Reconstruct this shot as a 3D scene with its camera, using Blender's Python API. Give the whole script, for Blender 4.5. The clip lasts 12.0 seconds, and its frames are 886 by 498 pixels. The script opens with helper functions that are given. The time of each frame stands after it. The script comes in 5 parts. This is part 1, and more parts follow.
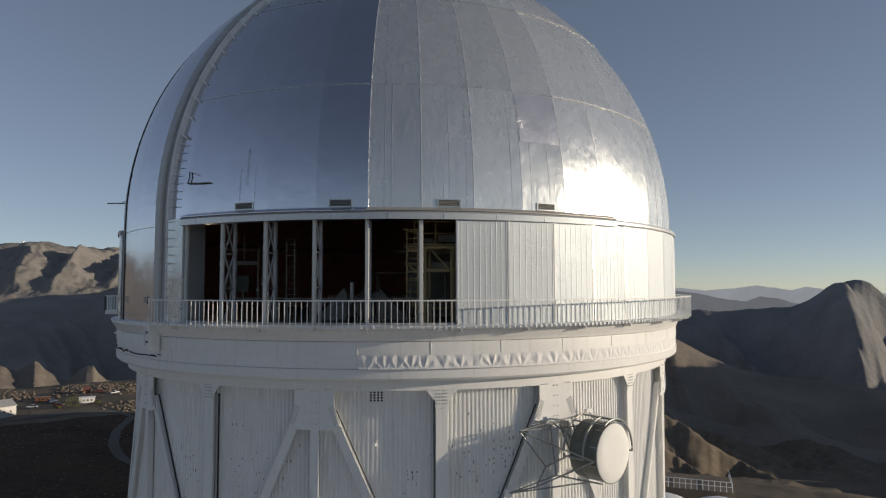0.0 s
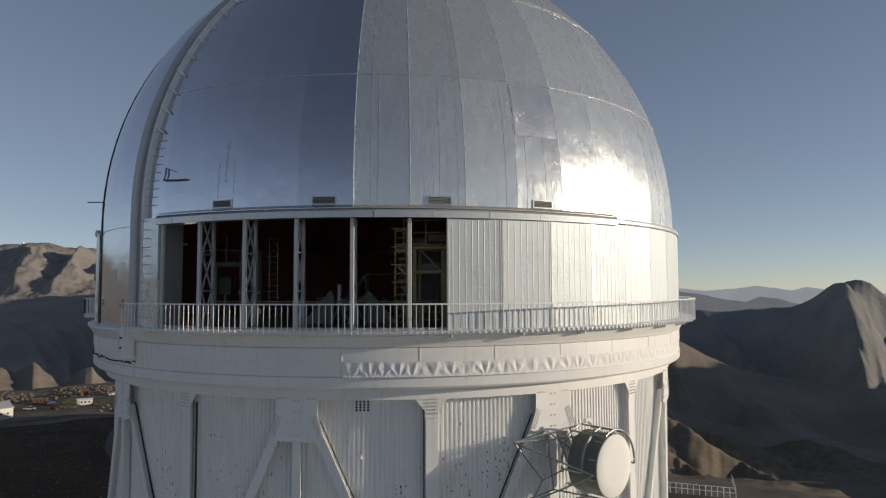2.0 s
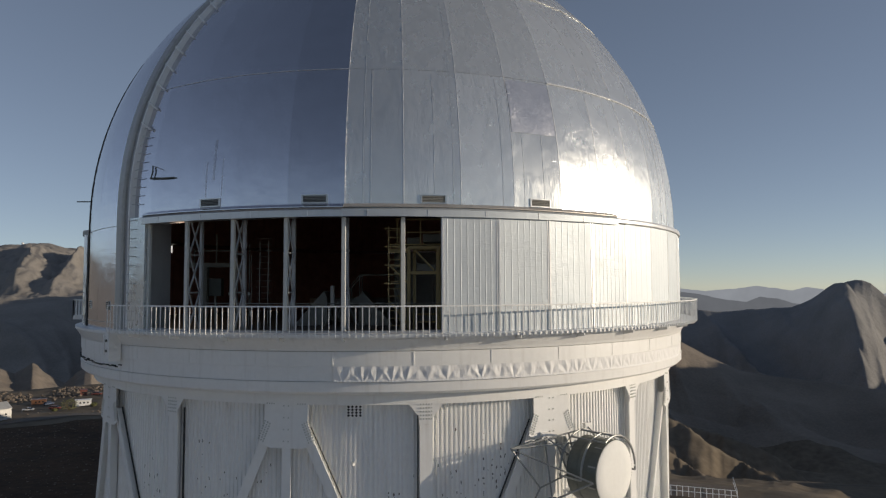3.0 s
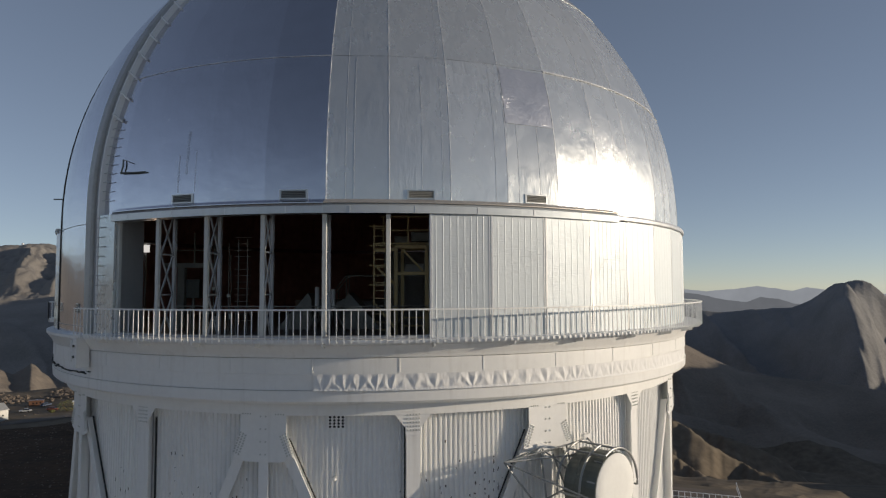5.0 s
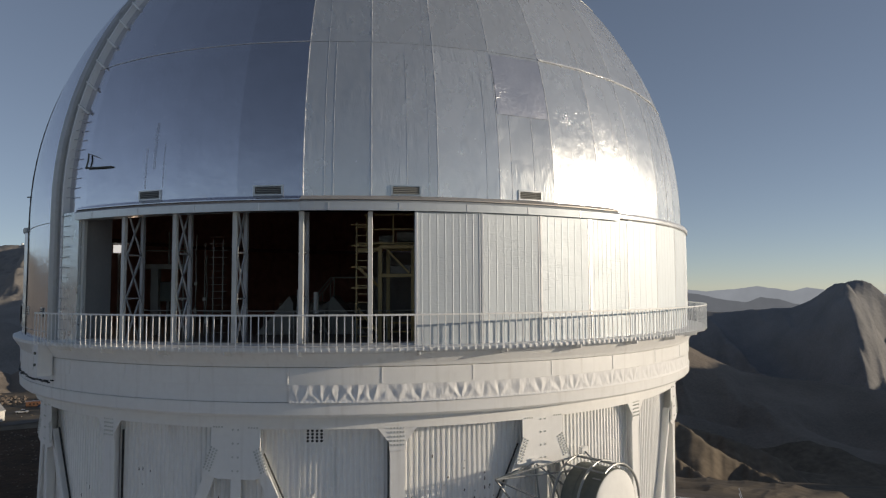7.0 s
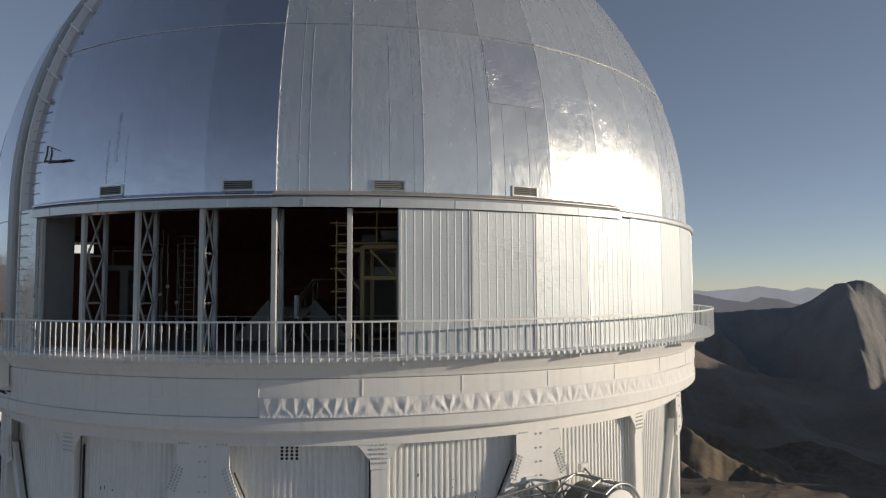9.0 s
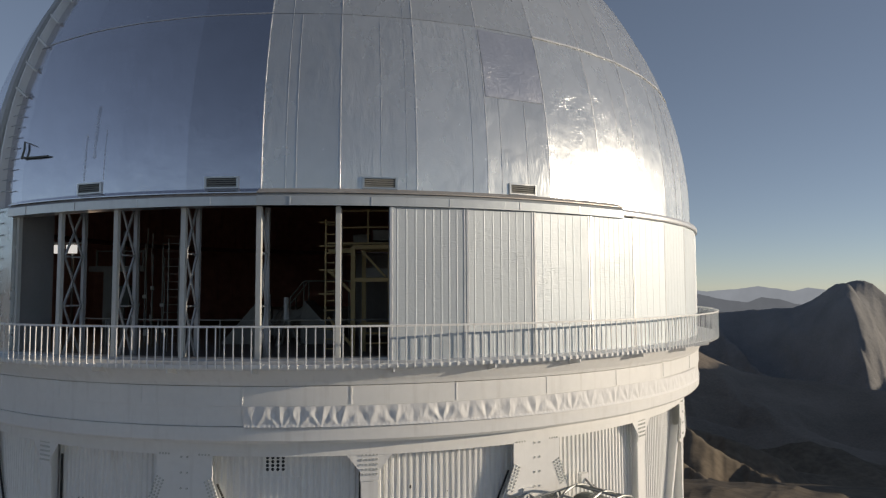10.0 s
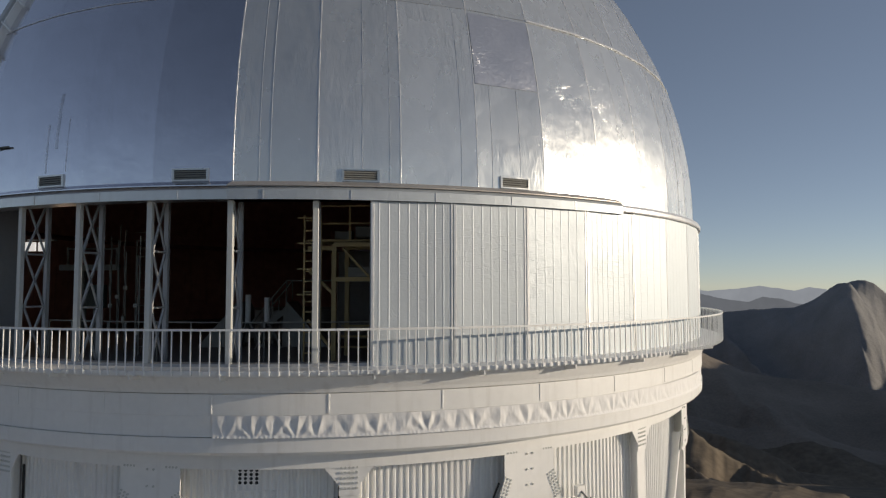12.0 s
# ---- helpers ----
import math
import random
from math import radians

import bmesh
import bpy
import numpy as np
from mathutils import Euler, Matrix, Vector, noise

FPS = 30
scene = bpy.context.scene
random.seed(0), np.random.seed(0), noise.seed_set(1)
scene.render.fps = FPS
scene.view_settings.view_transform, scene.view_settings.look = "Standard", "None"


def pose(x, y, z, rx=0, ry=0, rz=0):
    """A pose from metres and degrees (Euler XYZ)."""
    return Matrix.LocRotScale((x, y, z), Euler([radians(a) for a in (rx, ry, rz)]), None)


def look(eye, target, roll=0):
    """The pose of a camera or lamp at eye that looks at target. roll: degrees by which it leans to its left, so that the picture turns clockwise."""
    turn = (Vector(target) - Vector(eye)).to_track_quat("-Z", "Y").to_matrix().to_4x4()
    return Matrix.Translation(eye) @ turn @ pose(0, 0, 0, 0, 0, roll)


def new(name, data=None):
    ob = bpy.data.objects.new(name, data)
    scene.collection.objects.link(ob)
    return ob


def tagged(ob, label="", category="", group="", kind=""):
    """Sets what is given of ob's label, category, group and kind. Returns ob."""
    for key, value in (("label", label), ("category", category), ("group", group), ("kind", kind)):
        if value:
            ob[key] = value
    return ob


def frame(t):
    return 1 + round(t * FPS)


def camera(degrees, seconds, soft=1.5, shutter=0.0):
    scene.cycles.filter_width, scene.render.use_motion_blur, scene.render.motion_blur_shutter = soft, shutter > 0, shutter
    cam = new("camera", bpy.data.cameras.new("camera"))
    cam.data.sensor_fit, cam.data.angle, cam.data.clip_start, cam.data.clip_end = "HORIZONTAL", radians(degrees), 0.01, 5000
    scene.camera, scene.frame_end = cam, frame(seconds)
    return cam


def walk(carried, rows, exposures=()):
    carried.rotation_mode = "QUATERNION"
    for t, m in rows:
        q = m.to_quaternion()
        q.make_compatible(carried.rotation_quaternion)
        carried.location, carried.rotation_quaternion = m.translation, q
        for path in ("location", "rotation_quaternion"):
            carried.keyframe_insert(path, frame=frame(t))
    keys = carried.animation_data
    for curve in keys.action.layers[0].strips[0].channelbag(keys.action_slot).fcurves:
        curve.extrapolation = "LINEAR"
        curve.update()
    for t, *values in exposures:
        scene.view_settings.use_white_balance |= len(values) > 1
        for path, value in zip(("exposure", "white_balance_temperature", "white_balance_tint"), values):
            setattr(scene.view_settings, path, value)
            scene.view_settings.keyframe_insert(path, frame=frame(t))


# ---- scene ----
# ---------------------------------------------------------------- camera
cam = camera(68.74, 12.0, 1.25)
ROWS = [
    (0.0, 2.510, -41.393, 24.000, 0.000, 3.393, 0.134),
    (0.5, 2.611, -41.053, 24.012, 0.019, 3.407, 0.151),
    (1.0, 2.703, -40.676, 24.030, 0.024, 3.424, 0.166),
    (1.5, 2.804, -40.268, 24.049, 0.018, 3.439, 0.184),
    (2.0, 2.889, -39.879, 24.069, 0.015, 3.452, 0.203),
    (2.5, 2.992, -39.495, 24.091, 0.013, 3.462, 0.221),
    (3.0, 3.085, -39.132, 24.110, 0.014, 3.471, 0.233),
    (5.0, 3.484, -37.551, 24.160, 0.033, 3.501, 0.250),
    (5.5, 3.592, -37.167, 24.199, 0.036, 3.505, 0.251),
    (6.0, 3.707, -36.782, 24.219, 0.034, 3.507, 0.250),
    (6.5, 3.813, -36.363, 24.240, 0.028, 3.508, 0.252),
    (7.0, 3.903, -35.964, 24.263, 0.031, 3.508, 0.250),
    (9.0, 4.306, -34.272, 24.376, 0.063, 3.498, 0.234),
    (9.5, 4.395, -33.845, 24.418, 0.077, 3.494, 0.219),
    (10.0, 4.490, -33.400, 24.448, 0.091, 3.489, 0.198),
    (10.5, 4.585, -32.981, 24.463, 0.113, 3.477, 0.177),
    (11.0, 4.690, -32.626, 24.473, 0.141, 3.461, 0.159),
    (11.5, 4.800, -32.311, 24.485, 0.163, 3.441, 0.142),
    (12.0, 4.887, -32.179, 24.480, 0.180, 3.415, 0.122),
]
walk(cam, [(t, pose(x, y, z, 90 + pitch, roll, yaw)) for t, x, y, z, yaw, pitch, roll in ROWS], [(0.0, 1.02, 7850, 15), (12.0, 1.02, 7850, 15)])

# ---------------------------------------------------------------- world and sun
SUN_AZ, SUN_EL = 85.0, 9.5      # azimuth counted from the camera side of the dome, to the right
to_sun = Vector((math.sin(radians(SUN_AZ)) * math.cos(radians(SUN_EL)), -math.cos(radians(SUN_AZ)) * math.cos(radians(SUN_EL)), math.sin(radians(SUN_EL))))
world = bpy.data.worlds.new("world")
scene.world = world
world.use_nodes = True
wn = world.node_tree.nodes
sky = wn.new("ShaderNodeTexSky")
sky.sky_type, sky.sun_disc = "NISHITA", False
sky.sun_elevation, sky.sun_rotation = radians(SUN_EL), math.atan2(to_sun.x, to_sun.y)
sky.altitude, sky.air_density, sky.dust_density, sky.ozone_density = 3600, 0.85, 0.05, 2.9
wn["Background"].inputs["Strength"].default_value = 0.080
soft_hue, soft_range = wn.new("ShaderNodeHueSaturation"), wn.new("ShaderNodeGamma")      # a thin even haze over the whole sky
soft_hue.inputs["Saturation"].default_value, soft_range.inputs["Gamma"].default_value = 0.92, 0.73
soft_hue.inputs["Hue"].default_value = 0.5
world.node_tree.links.new(sky.outputs["Color"], soft_hue.inputs["Color"])
world.node_tree.links.new(soft_hue.outputs["Color"], soft_range.inputs["Color"])
world.node_tree.links.new(soft_range.outputs["Color"], wn["Background"].inputs["Color"])
sun = new("sun", bpy.data.lights.new("sun", "SUN"))
sun.data.energy, sun.data.angle, sun.data.color = 1.52, radians(0.5), (1.0, 0.96, 0.86)
sun.matrix_world = look(to_sun * 100, (0, 0, 0))

# ---------------------------------------------------------------- materials
def material(name, base, rough=0.5, metal=0.0, grain=8.0, vary=0.12, stain=0.0, stain_colour=(0.1, 0.08, 0.06), bump=0.02, bump_scale=20.0,
             per_object=0.0, rough_vary=0.1, stretch=(1, 1, 1), specular=0.5, wrinkle=0.0, wrinkle_scale=2.5, crease=0.0, pucker=0.0, brushed=0.0):
    m = bpy.data.materials.new(name)
    m.use_nodes = True
    n, l = m.node_tree.nodes, m.node_tree.links
    b = n["Principled BSDF"]
    b.inputs["Metallic"].default_value = metal
    b.inputs["Specular IOR Level"].default_value = specular
    tc = n.new("ShaderNodeTexCoord")
    mp = n.new("ShaderNodeMapping")
    mp.inputs["Scale"].default_value = stretch
    l.new(tc.outputs["Object"], mp.inputs["Vector"])
    fine, broad = n.new("ShaderNodeTexNoise"), n.new("ShaderNodeTexNoise")
    fine.inputs["Scale"].default_value, fine.inputs["Detail"].default_value = grain, 6
    broad.inputs["Scale"].default_value, broad.inputs["Detail"].default_value = grain * 0.12, 4
    l.new(mp.outputs["Vector"], fine.inputs["Vector"])
    l.new(mp.outputs["Vector"], broad.inputs["Vector"])
    add = n.new("ShaderNodeMath")
    add.operation = "ADD"
    l.new(fine.outputs["Fac"], add.inputs[0])
    l.new(broad.outputs["Fac"], add.inputs[1])
    rng = n.new("ShaderNodeMapRange")
    rng.inputs["From Min"].default_value, rng.inputs["From Max"].default_value = 0.6, 1.4
    rng.inputs["To Min"].default_value, rng.inputs["To Max"].default_value = 1 - vary, 1 + vary
    l.new(add.outputs[0], rng.inputs["Value"])
    value = rng.outputs["Result"]
    if per_object:
        info = n.new("ShaderNodeObjectInfo")
        r2 = n.new("ShaderNodeMapRange")
        r2.inputs["To Min"].default_value, r2.inputs["To Max"].default_value = 1 - per_object, 1 + per_object
        l.new(info.outputs["Random"], r2.inputs["Value"])
        mul = n.new("ShaderNodeMath")
        mul.operation = "MULTIPLY"
        l.new(value, mul.inputs[0])
        l.new(r2.outputs["Result"], mul.inputs[1])
        value = mul.outputs[0]
    hsv = n.new("ShaderNodeHueSaturation")
    hsv.inputs["Color"].default_value = (*base, 1)
    l.new(value, hsv.inputs["Value"])
    colour = hsv.outputs["Color"]
    if stain:
        sp = n.new("ShaderNodeTexNoise")
        sp.inputs["Scale"].default_value, sp.inputs["Detail"].default_value = 2.3, 9
        m2 = n.new("ShaderNodeMapping")
        m2.inputs["Scale"].default_value = (1.7, 1.7, 0.16)
        l.new(tc.outputs["Object"], m2.inputs["Vector"])
        l.new(m2.outputs["Vector"], sp.inputs["Vector"])
        ramp = n.new("ShaderNodeMapRange")
        ramp.inputs["From Min"].default_value, ramp.inputs["From Max"].default_value = 0.56, 0.78
        ramp.inputs["To Max"].default_value = stain
        l.new(sp.outputs["Fac"], ramp.inputs["Value"])
        mix = n.new("ShaderNodeMix")
        mix.data_type = "RGBA"
        mix.inputs["B"].default_value = (*stain_colour, 1)
        l.new(ramp.outputs["Result"], mix.inputs["Factor"])
        l.new(colour, mix.inputs["A"])
        colour = mix.outputs["Result"]
    l.new(colour, b.inputs["Base Color"])
    if brushed:
        # the rolled sheet spreads its gloss along the level direction
        geo, cross = n.new("ShaderNodeNewGeometry"), n.new("ShaderNodeVectorMath")
        cross.operation = "CROSS_PRODUCT"
        cross.inputs[1].default_value = (0, 0, 1)
        l.new(geo.outputs["Normal"], cross.inputs[0])
        l.new(cross.outputs["Vector"], b.inputs["Tangent"])
        b.inputs["Anisotropic"].default_value = brushed
    rr = n.new("ShaderNodeMapRange")
    rr.inputs["From Min"].default_value, rr.inputs["From Max"].default_value = 0.6, 1.4
    rr.inputs["To Min"].default_value, rr.inputs["To Max"].default_value = max(0.03, rough - rough_vary), min(1.0, rough + rough_vary)
    l.new(add.outputs[0], rr.inputs["Value"])
    l.new(rr.outputs["Result"], b.inputs["Roughness"])
    if bump:
        bn = n.new("ShaderNodeTexNoise")
        bn.inputs["Scale"].default_value, bn.inputs["Detail"].default_value = bump_scale, 4
        l.new(mp.outputs["Vector"], bn.inputs["Vector"])
        bp = n.new("ShaderNodeBump")
        bp.inputs["Strength"].default_value, bp.inputs["Distance"].default_value = 0.6, bump
        l.new(bn.outputs["Fac"], bp.inputs["Height"])
        normal = bp.outputs["Normal"]
        if wrinkle:
            for scale, depth in ((wrinkle_scale, wrinkle), (wrinkle_scale * 3.1, wrinkle * 0.35)):
                wr = n.new("ShaderNodeTexNoise")
                wr.inputs["Scale"].default_value, wr.inputs["Detail"].default_value, wr.inputs["Distortion"].default_value = scale, 2, 1.6
                l.new(mp.outputs["Vector"], wr.inputs["Vector"])
                sub, ab = n.new("ShaderNodeMath"), n.new("ShaderNodeMath")
                sub.operation, ab.operation = "SUBTRACT", "ABSOLUTE"
                sub.inputs[1].default_value = 0.5
                l.new(wr.outputs["Fac"], sub.inputs[0])
                l.new(sub.outputs[0], ab.inputs[0])
                b2 = n.new("ShaderNodeBump")
                b2.invert = True
                b2.inputs["Strength"].default_value, b2.inputs["Distance"].default_value = 0.7, depth
                l.new(ab.outputs[0], b2.inputs["Height"])
                l.new(normal, b2.inputs["Normal"])
                normal = b2.outputs["Normal"]
        # sharp folds gathered in places: short ones lying across the sheet, long ones running up it
        for fold, squeeze, scale, lo, hi, spot in ((crease, (1, 1, 3.2), 2.0, 0.47, 0.68, 0.0), (pucker, (1, 1, 0.22), 3.2, 0.46, 0.62, 7.3)):
            if not fold:
                continue
            cm, pm = n.new("ShaderNodeMapping"), n.new("ShaderNodeMapping")
            cm.inputs["Scale"].default_value = squeeze
            pm.inputs["Location"].default_value = (spot, spot, spot)
            l.new(tc.outputs["Object"], cm.inputs["Vector"])
            l.new(tc.outputs["Object"], pm.inputs["Vector"])
            cn, place = n.new("ShaderNodeTexNoise"), n.new("ShaderNodeTexNoise")
            cn.inputs["Scale"].default_value, cn.inputs["Detail"].default_value, cn.inputs["Distortion"].default_value = scale, 1.5, 1.2 if fold == crease else 0.3
            place.inputs["Scale"].default_value, place.inputs["Detail"].default_value = 0.45, 3
            l.new(cm.outputs["Vector"], cn.inputs["Vector"])
            l.new(pm.outputs["Vector"], place.inputs["Vector"])
            sub, ab = n.new("ShaderNodeMath"), n.new("ShaderNodeMath")
            sub.operation, ab.operation = "SUBTRACT", "ABSOLUTE"
            sub.inputs[1].default_value = 0.5
            l.new(cn.outputs["Fac"], sub.inputs[0])
            l.new(sub.outputs[0], ab.inputs[0])
            line, where = n.new("ShaderNodeMapRange"), n.new("ShaderNodeMapRange")
            line.inputs["From Min"].default_value, line.inputs["From Max"].default_value = 0.0, 0.035
            line.inputs["To Min"].default_value, line.inputs["To Max"].default_value = 1.0, 0.0
            where.inputs["From Min"].default_value, where.inputs["From Max"].default_value = lo, hi
            l.new(ab.outputs[0], line.inputs["Value"])
            height = line.outputs["Result"]
            if fold == pucker:
                cn.inputs["Detail"].default_value, cn.inputs["Roughness"].default_value, height = 5, 0.62, cn.outputs["Fac"]
            l.new(place.outputs["Fac"], where.inputs["Value"])
            mul = n.new("ShaderNodeMath")
            mul.operation = "MULTIPLY"
            l.new(height, mul.inputs[0])
            l.new(where.outputs["Result"], mul.inputs[1])
            b3 = n.new("ShaderNodeBump")
            b3.inputs["Strength"].default_value, b3.inputs["Distance"].default_value = 0.8, fold
            l.new(mul.outputs[0], b3.inputs["Height"])
            l.new(normal, b3.inputs["Normal"])
            normal = b3.outputs["Normal"]
        l.new(normal, b.inputs["Normal"])
    return m


WHITE = material("white_paint", (0.85, 0.85, 0.83), 0.42, 0, 5, 0.04, 0.22, (0.42, 0.38, 0.33), 0.002, 30)
SHEET = material("white_corrugated_sheet", (0.85, 0.85, 0.83), 0.45, 0, 5, 0.05, 0.32, (0.46, 0.43, 0.39), 0.002, 30, 0.02)
CLOTH = material("white_plastic_sheet", (0.80, 0.80, 0.79), 0.6, 0, 6, 0.04, 0, bump=0.004, bump_scale=12)
ALU_SMOOTH = material("smooth_aluminium", (0.62, 0.62, 0.665), 0.15, 1.0, 1.4, 0.05, 0, bump=0.004, bump_scale=1.6, per_object=0.05, rough_vary=0.03, wrinkle=0.007, wrinkle_scale=1.1, crease=0.0016, pucker=0.018)
ALU_TAPED = material("wrinkled_aluminium", (0.685, 0.712, 0.71), 0.27, 0.66, 2.0, 0.06, 0, bump=0.004, bump_scale=1.4, per_object=0.05, rough_vary=0.03, stretch=(1, 1, 0.6), wrinkle=0.007, wrinkle_scale=1.5, crease=0.0022, pucker=0.036, brushed=0.45)
ALU_PATCH = material("newer_aluminium", (0.62, 0.63, 0.66), 0.34, 0.78, 9.0, 0.05, 0, bump=0.004, bump_scale=3.2, rough_vary=0.06, wrinkle=0.022, wrinkle_scale=2.3, crease=0.006, brushed=0.28)
SEAM = material("pale_seam_sealant", (0.72, 0.72, 0.715), 0.4, 0.5, 6, 0.08, 0.1, (0.4, 0.36, 0.3), 0.002, 20)
ALU_TRIM = material("aluminium_trim", (0.62, 0.62, 0.61), 0.35, 1.0, 5, 0.1, 0.2, (0.3, 0.25, 0.2), 0.004, 8)
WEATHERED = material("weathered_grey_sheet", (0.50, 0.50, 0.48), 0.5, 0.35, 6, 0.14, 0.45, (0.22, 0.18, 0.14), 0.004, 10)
GRIME = material("grime_on_aluminium", (0.53, 0.53, 0.565), 0.27, 0.9, 5, 0.2, 0.3, (0.25, 0.22, 0.2), 0.003, 6)
ALU_DUSTY = material("dusty_aluminium_strip", (0.50, 0.46, 0.42), 0.5, 0.5, 5, 0.12, 0.3, (0.28, 0.24, 0.2), 0.003, 10)
ALU_DOOR = material("foil_faced_aluminium", (0.495, 0.54, 0.57), 0.56, 0.5, 3, 0.05, 0, bump=0.003, bump_scale=5, per_object=0.05, rough_vary=0.06, wrinkle=0.016, wrinkle_scale=2.2, crease=0.004, pucker=0.012, brushed=0.35)
STEEL = material("grey_painted_steel", (0.42, 0.43, 0.44), 0.5, 0.2, 8, 0.08, 0.15, (0.2, 0.15, 0.1), 0.002, 30)
LIGHT_STEEL = material("pale_grey_paint", (0.60, 0.61, 0.58), 0.45, 0, 8, 0.06, 0.15, (0.3, 0.25, 0.2), 0.002, 30)
GALV = material("galvanised_steel", (0.33, 0.34, 0.33), 0.45, 0.7, 14, 0.15, 0.2, (0.2, 0.16, 0.12), 0.002, 40)
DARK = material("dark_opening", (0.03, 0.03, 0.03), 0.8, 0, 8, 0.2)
INNER = material("dark_red_lining", (0.50, 0.29, 0.25), 0.8, 0, 2, 0.25, 0.3, (0.02, 0.015, 0.012), 0.003, 20)
FLOOR_GREY = material("grey_floor_paint", (0.17, 0.165, 0.155), 0.7, 0, 3, 0.2, 0.3, (0.05, 0.04, 0.04), 0.002, 20)
# grey paint darkened to carry the dimness inside; also on the vent slats
DIM_STEEL = material("dimmed_grey_paint", (0.27, 0.27, 0.245), 0.6, 0.1, 6, 0.12, 0.2, (0.08, 0.06, 0.05), 0.002, 30)
YELLOW = material("yellow_steel_paint", (0.42, 0.32, 0.15), 0.55, 0, 9, 0.1, 0.25, (0.15, 0.1, 0.05), 0.002, 30)
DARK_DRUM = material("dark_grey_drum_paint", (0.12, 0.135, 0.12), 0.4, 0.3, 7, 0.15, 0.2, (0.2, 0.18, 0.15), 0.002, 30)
RADOME = material("white_radome_fabric", (0.80, 0.80, 0.77), 0.85, 0, 6, 0.04, 0.12, (0.5, 0.48, 0.42), 0.003, 15)


def ground_material(name, tones):
    m = material(name, (0.17, 0.125, 0.09), 0.95, 0, 0.05, 0.25, 0, bump=0.0, specular=0.1)
    n, l = m.node_tree.nodes, m.node_tree.links
    b = n["Principled BSDF"]
    tc = n.new("ShaderNodeTexCoord")
    cols = []
    for scale, (lo, hi) in zip((0.25, 0.008), tones):
        t = n.new("ShaderNodeTexNoise")
        t.inputs["Scale"].default_value, t.inputs["Detail"].default_value = scale, 10
        l.new(tc.outputs["Object"], t.inputs["Vector"])
        r = n.new("ShaderNodeValToRGB")
        r.color_ramp.elements[0].position, r.color_ramp.elements[1].position = 0.35, 0.68
        r.color_ramp.elements[0].color, r.color_ramp.elements[1].color = (*lo, 1), (*hi, 1)
        l.new(t.outputs["Fac"], r.inputs["Fac"])
        cols.append(r.outputs["Color"])
    mix = n.new("ShaderNodeMix")
    mix.data_type = "RGBA"
    mix.inputs["Factor"].default_value = 0.5
    l.new(cols[0], mix.inputs["A"])
    l.new(cols[1], mix.inputs["B"])
    l.new(mix.outputs["Result"], b.inputs["Base Color"])
    height = None
    for scale, dist in ((0.035, 9.0), (0.9, 0.25)):
        t = n.new("ShaderNodeTexNoise")
        t.inputs["Scale"].default_value, t.inputs["Detail"].default_value = scale, 8
        l.new(tc.outputs["Object"], t.inputs["Vector"])
        bp = n.new("ShaderNodeBump")
        bp.inputs["Strength"].default_value, bp.inputs["Distance"].default_value = 0.6, dist
        l.new(t.outputs["Fac"], bp.inputs["Height"])
        if height:
            l.new(height, bp.inputs["Normal"])
        height = bp.outputs["Normal"]
    l.new(height, b.inputs["Normal"])
    return m


GROUND = ground_material("dry_mountain_ground", (((0.205, 0.175, 0.145), (0.28, 0.24, 0.2)), ((0.175, 0.15, 0.127), (0.32, 0.275, 0.23))))
# far slopes, right and left, with the haze of distance greyed into their colour
HAZE_GREY = ground_material("haze_greyed_slopes", (((0.185, 0.183, 0.181), (0.30, 0.296, 0.29)), ((0.195, 0.193, 0.19), (0.29, 0.286, 0.28))))
HAZE_BROWN = ground_material("haze_greyed_crags", (((0.20, 0.187, 0.17), (0.34, 0.313, 0.287)), ((0.21, 0.197, 0.18), (0.32, 0.297, 0.272))))
# unseen ground round the building, made pale to bounce light onto the walls
BOUNCE_GROUND = material("pale_bounce_ground", (0.52, 0.48, 0.43), 0.9, 0, 3, 0.15, 0.2, (0.3, 0.25, 0.2), 0.02, 12)
# brown ground of the left slope, with the shade over it put into the colour
SHADED_SOIL = material("shade_darkened_soil", (0.085, 0.054, 0.036), 0.95, 0, 0.5, 0.5, 0.5, (0.035, 0.025, 0.02), 0.6, 0.4, specular=0.1)
SCRUB = material("brown_dry_scrub", (0.18, 0.148, 0.112), 0.95, 0, 0.12, 0.35, 0.25, (0.12, 0.10, 0.07), 1.2, 0.12, specular=0.1)
ROCK = material("ochre_rock", (0.175, 0.138, 0.105), 0.9, 0, 1.2, 0.3, 0.3, (0.12, 0.09, 0.07), 0.05, 3, 0.2)
# track colour lowered to hold the shade that lies over it
ROAD = material("shaded_dusty_road", (0.12, 0.105, 0.09), 0.9, 0, 0.6, 0.15, 0, bump=0.01)

# ---------------------------------------------------------------- mesh helpers
def polar(r, a, z):
    return Vector((r * math.sin(radians(a)), -r * math.cos(radians(a)), z))


def mesh(name, verts, faces, smooth=False):
    me = bpy.data.meshes.new(name)
    me.from_pydata([tuple(v) for v in verts], [], faces)
    if smooth:
        me.shade_smooth()
    me.update()
    return me


def put(name, me, mat, parent=None, label=""):
    if mat and not me.materials:
        me.materials.append(mat)
    ob = new(name, me)
    ob.parent = parent
    return tagged(ob, label)


